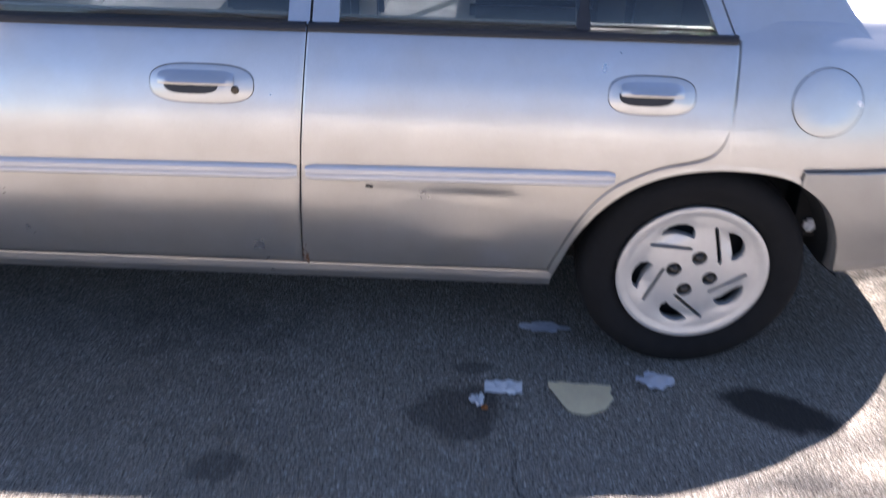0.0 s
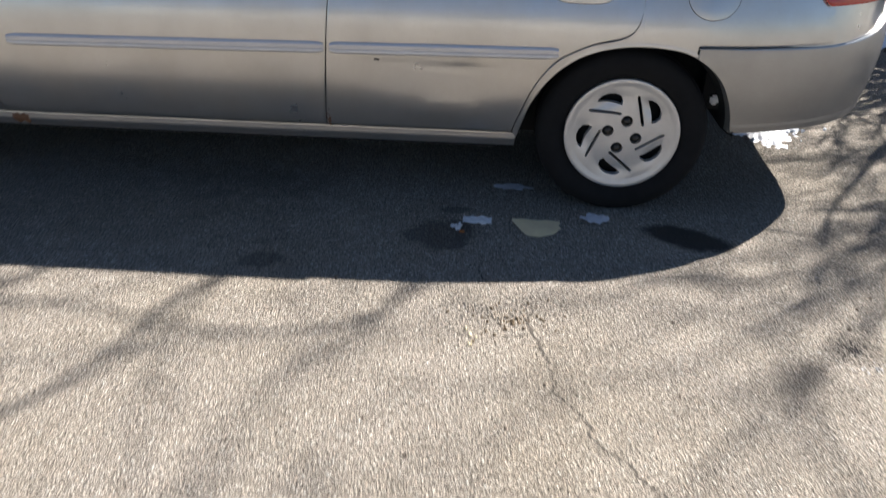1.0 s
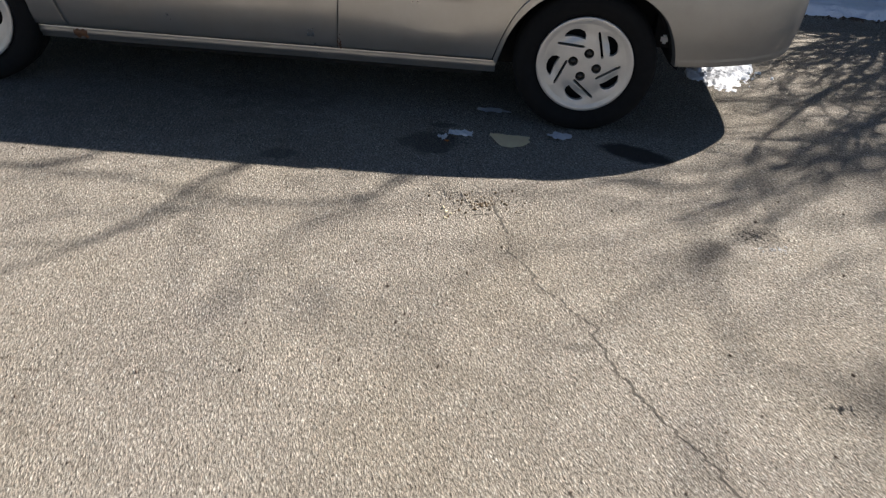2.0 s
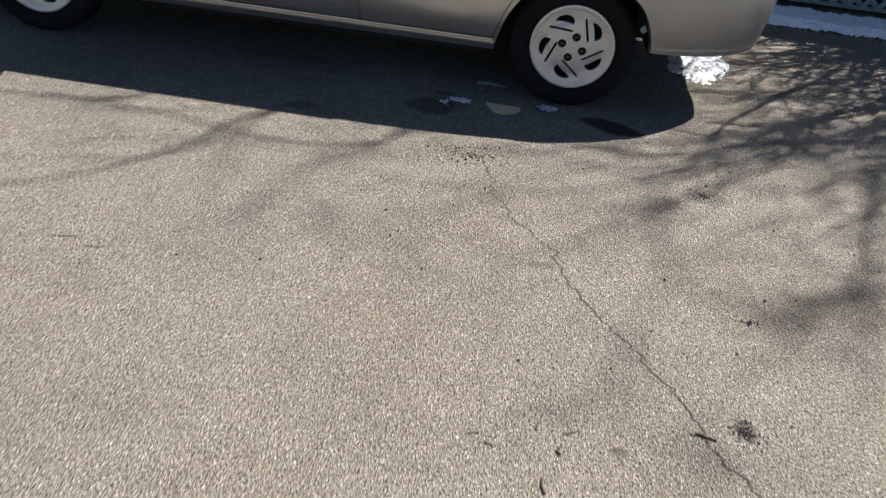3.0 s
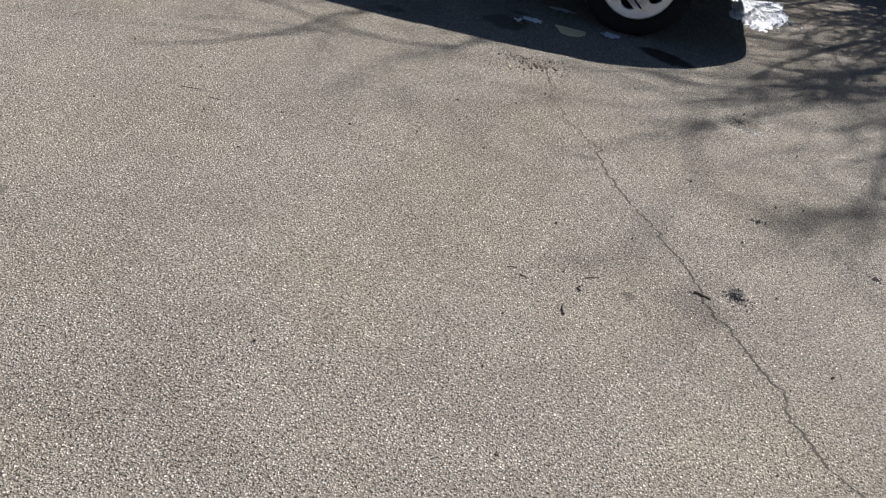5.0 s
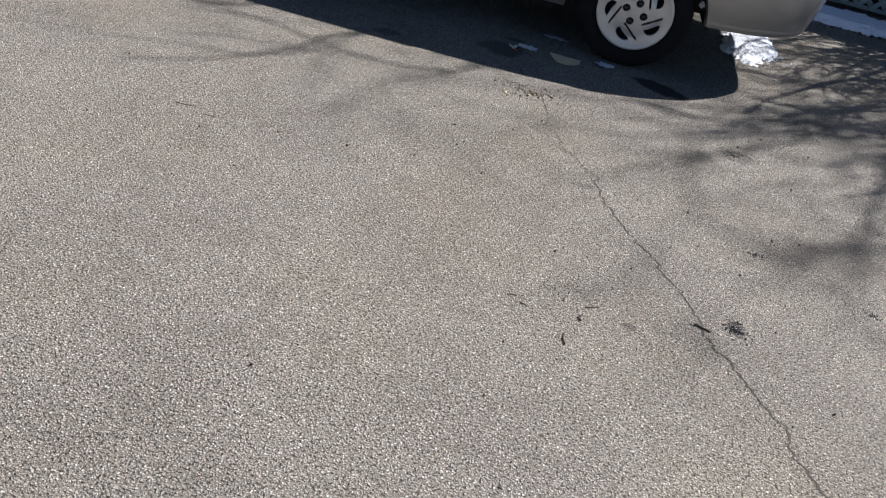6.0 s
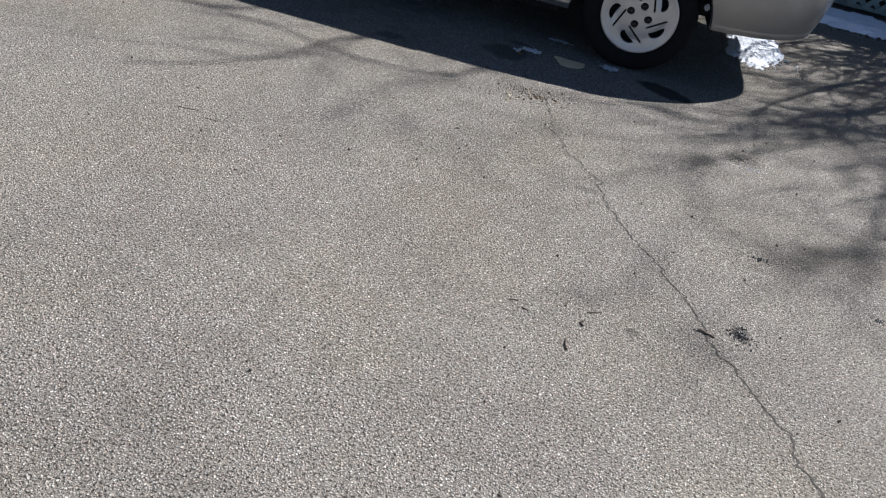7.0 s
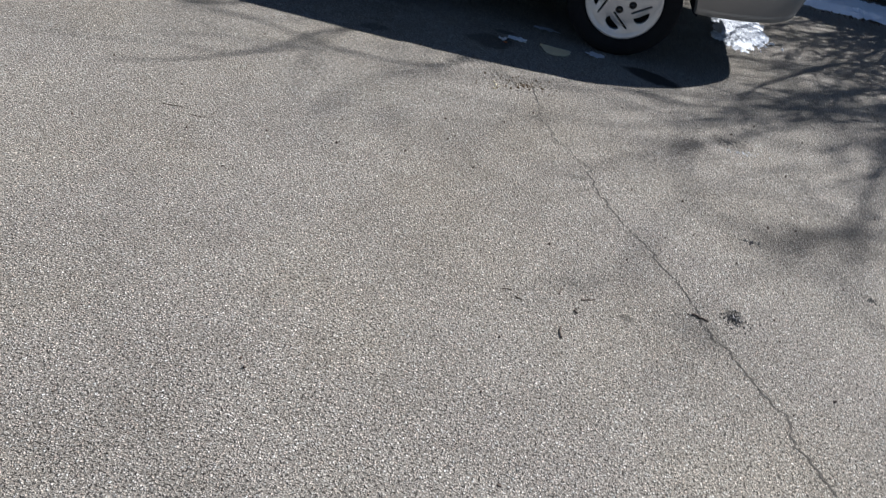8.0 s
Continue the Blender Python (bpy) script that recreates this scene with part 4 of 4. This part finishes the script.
reaching_tree(4.75, 3.75, 3.0, 28, (
    (8, ((1.95, 1.75, 2.5), (1.64, 1.26, 2.5), (1.33, 0.81, 2.5), (1.03, 0.42, 2.5), (0.77, 0.02, 2.5), (0.66, -0.22, 2.5)), 0.030, 0.007, 10, 0.4),
    (9, ((2.1, 1.3, 2.8), (1.80, 0.75, 2.8), (1.45, 0.40, 2.8), (1.15, 0.20, 2.8), (0.85, -0.12, 2.8)), 0.024, 0.008, 10, 0.5),
    (10, ((2.2, 1.0, 3.0), (1.95, 0.5, 3.0), (1.70, 0.10, 3.0), (1.50, -0.15, 3.0)), 0.022, 0.008, 8, 0.5),
    (7, ((2.0, 1.7, 2.2), (1.70, 1.50, 2.2), (1.42, 1.15, 2.2), (1.20, 0.75, 2.2)), 0.022, 0.008, 9, 0.40),
    (6, ((2.2, 1.9, 2.0), (1.90, 1.60, 2.0), (1.60, 1.05, 2.0), (1.35, 0.60, 2.0)), 0.022, 0.008, 12, 0.45)), "low leafless tree with crossing limbs behind the fence")
reaching_tree(3.7, 3.15, 1.9, 38, (
    (7, ((2.30, 1.70, 1.5), (2.00, 1.35, 1.5), (1.60, 1.05, 1.5), (1.30, 0.82, 1.5), (1.10, 0.55, 1.5)), 0.024, 0.011, 9, 0.42),
    (8, ((2.35, 1.90, 1.4), (2.00, 1.65, 1.4), (1.65, 1.45, 1.4), (1.38, 1.28, 1.4), (1.20, 1.12, 1.4)), 0.024, 0.010, 10, 0.42),
    (9, ((2.20, 1.40, 1.7), (1.90, 0.95, 1.7), (1.60, 0.65, 1.7), (1.30, 0.35, 1.7)), 0.022, 0.010, 9, 0.42),
    (10, ((2.30, 1.20, 1.9), (2.05, 0.70, 1.9), (1.85, 0.35, 1.9), (1.55, 0.15, 1.9)), 0.022, 0.010, 8, 0.42),
    (6, ((2.50, 2.00, 1.3), (2.20, 1.95, 1.3), (1.85, 1.80, 1.3), (1.45, 1.65, 1.3)), 0.026, 0.014, 14, 0.40),
    (6, ((2.60, 2.10, 1.1), (2.30, 2.02, 1.1), (1.95, 1.95, 1.1), (1.60, 1.85, 1.1)), 0.026, 0.014, 14, 0.40),
    (7, ((2.40, 1.95, 1.3), (2.10, 1.78, 1.3), (1.75, 1.62, 1.3), (1.42, 1.48, 1.3), (1.20, 1.40, 1.3)), 0.026, 0.012, 12, 0.40)), "low leafless tree with thin twigs reaching over the fence")
slender_tree(7.05, 5.40, 8.4, 23, ((10, (-0.5, 0.3, 0.3), 0.7, 0.026, 3), (10, (0.3, -0.7, 0.2), 0.7, 0.026, 3), (10, (0.8, 0.4, 0.2), 0.75, 0.026, 3), (10, (-0.7, -0.5, 0.0), 0.7, 0.026, 3),
                                   (9, (-0.9, 0.2, 0.1), 0.7, 0.026, 3), (9, (0.9, -0.5, 0.1), 0.8, 0.026, 3), (9, (0.2, 0.9, 0.2), 0.7, 0.026, 3), (9, (-0.2, -0.8, 0.2), 0.6, 0.024, 3)))
tree("bare_tree", 5.0, 3.5, 74, 2.5, 0.036, 5, 4, "leafless tree with several stems behind the fence", "tree", 0.16, 3, 0.10)

# ---- hedge behind the fence, added for dark backing and shade ----
hedge = tagged(new("hedge"), "dark evergreen hedge added behind the lattice for backing and shade", "hedge")
rng = random.Random(5)
verts, faces = [], []
for k in range(11000):
    x, y, z = rng.uniform(-4, 9), rng.uniform(3.15, 3.75), rng.uniform(0.02, 2.3 + 0.15 * math.sin(k))
    a, b = rng.uniform(0, 6.28), rng.uniform(-0.8, 0.8)
    d = Vector((math.cos(a) * math.cos(b), math.sin(a) * math.cos(b), math.sin(b)))
    s = d.orthogonal().normalized()
    l, w = rng.uniform(0.06, 0.13), rng.uniform(0.02, 0.04)
    base = len(verts)
    o = Vector((x, y, z))
    verts += [o - d * l / 2, o + s * w, o + d * l / 2 + Vector((0, 0, 0.01)), o - s * w]
    faces.append((base, base + 1, base + 2, base + 3))
# unseen leaf clumps set in the air above, only to blot the sunlight
for c in range(30):
    h = 2.3 + 2.8 * rng.random() ** 1.3
    cx, cy, cr = rng.uniform(3.5, 6.4), rng.uniform(3.1, 3.7), rng.uniform(0.08, 0.17)
    if cx - 0.74 * h < (1.0 if cy - 0.655 * h > 0.6 else 0.74):
        continue
    for k in range(55):
        o = Vector((cx + rng.gauss(0, cr), cy + rng.gauss(0, cr), h + rng.gauss(0, cr)))
        d = Vector((rng.gauss(0, 1), rng.gauss(0, 1), rng.gauss(0, 1))).normalized()
        s = d.orthogonal().normalized()
        l, w = rng.uniform(0.05, 0.11), rng.uniform(0.015, 0.035)
        base = len(verts)
        verts += [o - d * l / 2, o + s * w, o + d * l / 2, o - s * w]
        faces.append((base, base + 1, base + 2, base + 3))
mesh = bpy.data.meshes.new("foliage")
mesh.from_pydata([tuple(v) for v in verts], [], faces)
mesh.materials.append(HEDGE)
ob = new("foliage", mesh)
ob.parent = hedge
ob["kind"] = "stuff"
# solid core keeps the sun off the snow bank
bm = bmesh.new()
box(bm, (-4, 3.3, 0), (9, 3.6, 2.3))
part("core", bm, HEDGE_CORE, hedge)

# ---- house across the drive, seen in the car's windows and paint ----
house = tagged(new("house"), "cream sided house with white framed windows across the drive", "house")
bm = bmesh.new()
for k in range(29):
    box(bm, (-15, -32.0, 0.15 * k), (13, -31.95 - 0.004 * (k % 2), 0.15 * k + 0.148))
part("wall", bm, SIDING, house, "", False)
bm = bmesh.new()
vs = [bm.verts.new(p) for p in ((-15.5, -31.4, 4.35), (13.5, -31.4, 4.35), (13.5, -36, 6.6), (-15.5, -36, 6.6))]
bm.faces.new(vs)
bmesh.ops.solidify(bm, geom=list(bm.faces), thickness=0.15)
part("roof", bm, ROOFING, house)
for k in range(9):
    x = -12.4 + 2.75 * k
    bm = bmesh.new()
    box(bm, (x - 0.55, -31.94, 1.8), (x + 0.55, -31.88, 3.3))
    w = part("window", bm, PAPER, house, "white framed window")
    for dx in (-0.22, 0.22):
        bm = bmesh.new()
        box(bm, (x + dx - 0.17, -31.88, 1.9), (x + dx + 0.17, -31.87, 3.2))
        part("pane", bm, BLACK, w)

# ---- crack in the asphalt ----
rng = random.Random(12)
LINE = [(-0.50, -0.10), (-0.485, -0.25), (-0.475, -0.40), (-0.45, -0.52), (-0.38, -0.60), (-0.31, -0.68), (-0.28, -0.88), (-0.23, -1.08), (-0.12, -1.29), (-0.02, -1.41), (0.02, -1.54), (0.13, -1.78), (0.21, -1.90), (0.28, -2.01), (0.35, -2.13), (0.39, -2.25),
        (0.42, -2.35), (0.48, -2.42), (0.55, -2.52), (0.60, -2.63), (0.61, -2.73), (0.67, -2.80), (0.71, -2.87), (0.78, -2.94), (0.86, -3.05), (0.92, -3.25)]


# a flat dark ribbon just above the ground draws the crack
def crack_mesh(line, wide):
    bm = bmesh.new()
    pts = []
    for (ax, ay), (bx, by) in zip(line, line[1:]):
        n = max(3, int(math.hypot(bx - ax, by - ay) / 0.012))
        for k in range(n):
            s = k / n
            pts.append((ax + (bx - ax) * s, ay + (by - ay) * s))
    prev = None
    for i, (x, y) in enumerate(pts):
        p = Vector((x * 9, y * 9, 2.0))
        ox = 0.030 * noise.noise(p) + 0.020 * noise.noise(p * 3) + 0.012 * noise.noise(p * 8) + 0.006 * noise.noise(p * 19) + rng.uniform(-0.002, 0.002)
        oy = 0.008 * noise.noise(p + Vector((7, 3, 1)))
        w = wide * (0.55 + 0.6 * abs(noise.noise(p * 2.3)) + rng.uniform(0, 0.35)) * min(1, (i + 1) / 30) * max(0.0, min(1.0, 0.62 + 0.5 * (-y - 0.7) / 1.0) + (0.7 * noise.noise(p * 1.3) if y > -1.25 else 0.15 * noise.noise(p * 1.3)))
        pair = (bm.verts.new((x + ox - w / 2, y + oy, 0.0015)), bm.verts.new((x + ox + w / 2, y + oy, 0.0015)))
        if prev:
            bm.faces.new((prev[0], prev[1], pair[1], pair[0]))
        prev = pair
    return bm


tagged(part("pavement_crack", crack_mesh(LINE, 0.0072), CRACK), "long dark crack wandering across the asphalt", "crack", kind="structure")
for line in ([(1.20, 0.75), (1.27, 0.57), (1.31, 0.38), (1.36, 0.20), (1.41, 0.08), (1.43, -0.10), (1.46, -0.30)], [(0.84, 0.05), (0.92, -0.09), (1.00, -0.27), (1.04, -0.36)],
             [(-0.62, -0.68), (-0.55, -0.80), (-0.47, -0.84), (-0.38, -0.83), (-0.31, -0.80)]):
    tagged(part("pavement_crack", crack_mesh(line, 0.014), CRACK), "short broken side crack in the asphalt", "crack", kind="structure")


# ---- litter and loose bits ----
def scrap(name, x, y, w, d, turn, material, label, category, seed, high=0.012, shape=None):
    """A crumpled sheet lying on the ground."""
    rng = random.Random(seed)
    bm = bmesh.new()
    n = 14
    grid = [[None] * (n + 1) for _ in range(n + 1)]
    for i in range(n + 1):
        for j in range(n + 1):
            u, v = i / n - 0.5, j / n - 0.5
            if shape:
                u, v = shape(u, v)
            p = Vector((u * 3, v * 3, seed))
            z = 0.004 + high * (0.5 + 0.7 * noise.noise(p * 1.5)) + high * 0.25 * noise.noise(p * 4)
            edge = 1 + 0.12 * noise.noise(p * 2 + Vector((4, 4, 4)))
            grid[i][j] = bm.verts.new((u * w * edge, v * d * edge, max(0.003, z)))
    for i in range(n):
        for j in range(n):
            bm.faces.new((grid[i][j], grid[i + 1][j], grid[i + 1][j + 1], grid[i][j + 1]))
    bmesh.ops.solidify(bm, geom=list(bm.faces), thickness=0.0012)
    ob = tagged(part(name, bm, material), label, category)
    ob.matrix_basis = pose(x, y, 0, 0, 0, turn)
    return ob


def round_off(u, v):
    f = math.sqrt(max(0.05, 1 - 2 * min(abs(u), abs(v)) ** 2 * 2))
    return u * f, v * f


def fan(u, v):
    """Straight along one side, round on the other."""
    s = math.sqrt(max(0.0, 1 - (2 * u * 0.92) ** 2))
    return u, 0.5 - (0.5 - v) * (0.25 + 0.75 * s) * (1.0 if u > -0.2 else max(0.2, 1 + (u + 0.2) * 2.2))


scrap("paper_scrap", -0.477, -0.156, 0.100, 0.050, 0, PAPER, "small white folded paper scrap on the asphalt", "litter", 2, 0.014)
scrap("paper_scrap", -0.547, -0.212, 0.045, 0.045, 30, PAPER, "torn white paper bit on the asphalt", "litter", 5, 0.02, round_off)
scrap("orange_scrap", -0.527, -0.236, 0.018, 0.014, 10, ORANGE, "tiny orange scrap beside the paper", "litter", 6, 0.006)
scrap("plastic_scrap", -0.072, -0.106, 0.105, 0.070, 0, PLASTIC, "crumpled pale blue plastic scrap on the asphalt", "litter", 7, 0.018, round_off)
scrap("plastic_scrap", -0.350, 0.125, 0.150, 0.055, 0, PLASTIC, "flattened pale plastic film beside the tyre", "litter", 11, 0.008, round_off)
# bright sheet put down in place of sunlight on the asphalt
scrap("cardboard_scrap", -0.278, -0.184, 0.165, 0.125, -3, PALE_TAN, "flat tan sheet standing in for a patch of sunlight in the shade", "litter", 13, 0.002, fan)


def twig(x, y, length, turn, thick, seed, bend=0.1):
    rng = random.Random(seed)
    bm = bmesh.new()
    pts, radii = [], []
    for k in range(7):
        s = k / 6 - 0.5
        pts.append(Vector((s * length, bend * length * (0.25 - s * s) * 4 * 0.5 + rng.uniform(-1, 1) * thick * 0.5, thick * (0.7 + rng.uniform(0, 0.5)))))
        radii.append(thick * (1.0 - 0.35 * (s + 0.5)))
    tube(bm, pts, radii, 6)
    ob = tagged(part("twig", bm, TWIG), "short dry twig lying on the asphalt", "twig", "twigs on the drive")
    ob.matrix_basis = pose(x, y, 0, 0, 0, turn)
    return ob


for k, (x, y, l, a, w, b) in enumerate([(-0.04, -2.315, 0.035, 80, 0.004, 0.1), (0.045, -2.32, 0.048, 27, 0.004, 0.0), (-0.02, -2.515, 0.055, 95, 0.0055, 0.15), (0.012, -2.40, 0.018, -50, 0.005, 0.1),
                                     (-0.20, -2.38, 0.030, 10, 0.003, 0.1), (0.39, -2.255, 0.054, -17, 0.006, 0.05), (-1.55, -1.80, 0.075, 10, 0.0025, 0.02), (-1.44, -1.83, 0.05, 5, 0.002, 0.0),
                                     (-1.30, -2.02, 0.035, 85, 0.003, 0.0), (-0.16, -2.41, 0.025, -25, 0.003, 0.1)]):
    twig(x, y, l, a, w * 0.62, k, b)


def crumbs(name, x, y, rx, ry, count, size, material, label, seed):
    """A loose patch of small broken lumps."""
    rng = random.Random(seed)
    bm = bmesh.new()
    for k in range(count):
        a, r = rng.uniform(0, 6.28), abs(rng.gauss(0, 0.55))
        s = size * rng.uniform(0.5, 1.3)
        m = Matrix.Translation((x + rx * r * math.cos(a), y + ry * r * math.sin(a), s * 0.25)) @ Euler((rng.uniform(0, 3), rng.uniform(0, 3), rng.uniform(0, 3))).to_matrix().to_4x4() @ Matrix.Diagonal((s, s * 0.8, s * 0.5, 1))
        bmesh.ops.create_icosphere(bm, subdivisions=1, radius=0.6, matrix=m)
    return tagged(part(name, bm, material, None, "", False), label, "debris", kind="stuff")


crumbs("tar_crumbs", 0.50, -2.205, 0.038, 0.055, 150, 0.0055, TAR, "patch of black glossy tar crumbs", 1)
crumbs("tar_crumbs", 0.60, -1.68, 0.032, 0.018, 60, 0.0055, TAR, "small patch of black tar crumbs", 2)
crumbs("tar_crumbs", 0.58, -0.80, 0.11, 0.085, 190, 0.0045, TAR, "patch of wet black grit", 3)
crumbs("tar_crumbs", 0.99, -1.87, 0.03, 0.03, 40, 0.005, TAR, "small patch of black tar crumbs", 4)
# white crumbs put in for the glints on the wet spots
crumbs("ice_crumbs", 0.64, -0.88, 0.13, 0.035, 40, 0.0045, SNOW, "white crumbs in place of wet glints beside the grit", 31)
crumbs("leaf_litter", 3.2, 2.12, 2.0, 0.06, 1000, 0.016, TWIG, "dark leaf crumbs along the snow", 15)
crumbs("ice_crumbs", 0.88, 0.92, 0.12, 0.14, 90, 0.016, SNOW, "broken ice shards beside the snow patch", 32)
crumbs("leaf_litter", 2.6, 2.35, 1.6, 0.16, 120, 0.014, TWIG, "dark leaf crumbs on the snow", 17)
crumbs("leaf_litter", 3.4, 2.62, 2.2, 0.05, 700, 0.018, TWIG, "dark leaf crumbs along the snow", 16)
crumbs("gravel", -0.42, -0.72, 0.22, 0.12, 160, 0.008, GRAVEL, "pale loose gravel along the crack", 25)
crumbs("leaf_litter", -0.36, -0.74, 0.20, 0.12, 75, 0.009, LEAF, "brown leaf crumbs along the crack", 5)
crumbs("leaf_litter", -0.48, -0.84, 0.06, 0.05, 6, 0.011, PALE_TAN, "pale chips on the asphalt", 6)
rng = random.Random(77)
bm = bmesh.new()
for k in range(130):
    x, y = rng.uniform(-2.6, 1.6), rng.uniform(-3.6, -0.5)
    s = rng.uniform(0.003, 0.009)
    m = Matrix.Translation((x, y, s * 0.3)) @ Euler((rng.uniform(0, 3), rng.uniform(0, 3), rng.uniform(0, 3))).to_matrix().to_4x4() @ Matrix.Diagonal((s * 1.5, s, s * 0.7, 1))
    bmesh.ops.create_icosphere(bm, subdivisions=1, radius=0.6, matrix=m)
tagged(part("loose_grit", bm, TWIG, None, "", False), "scattered dark grit on the asphalt", "grit", kind="stuff")
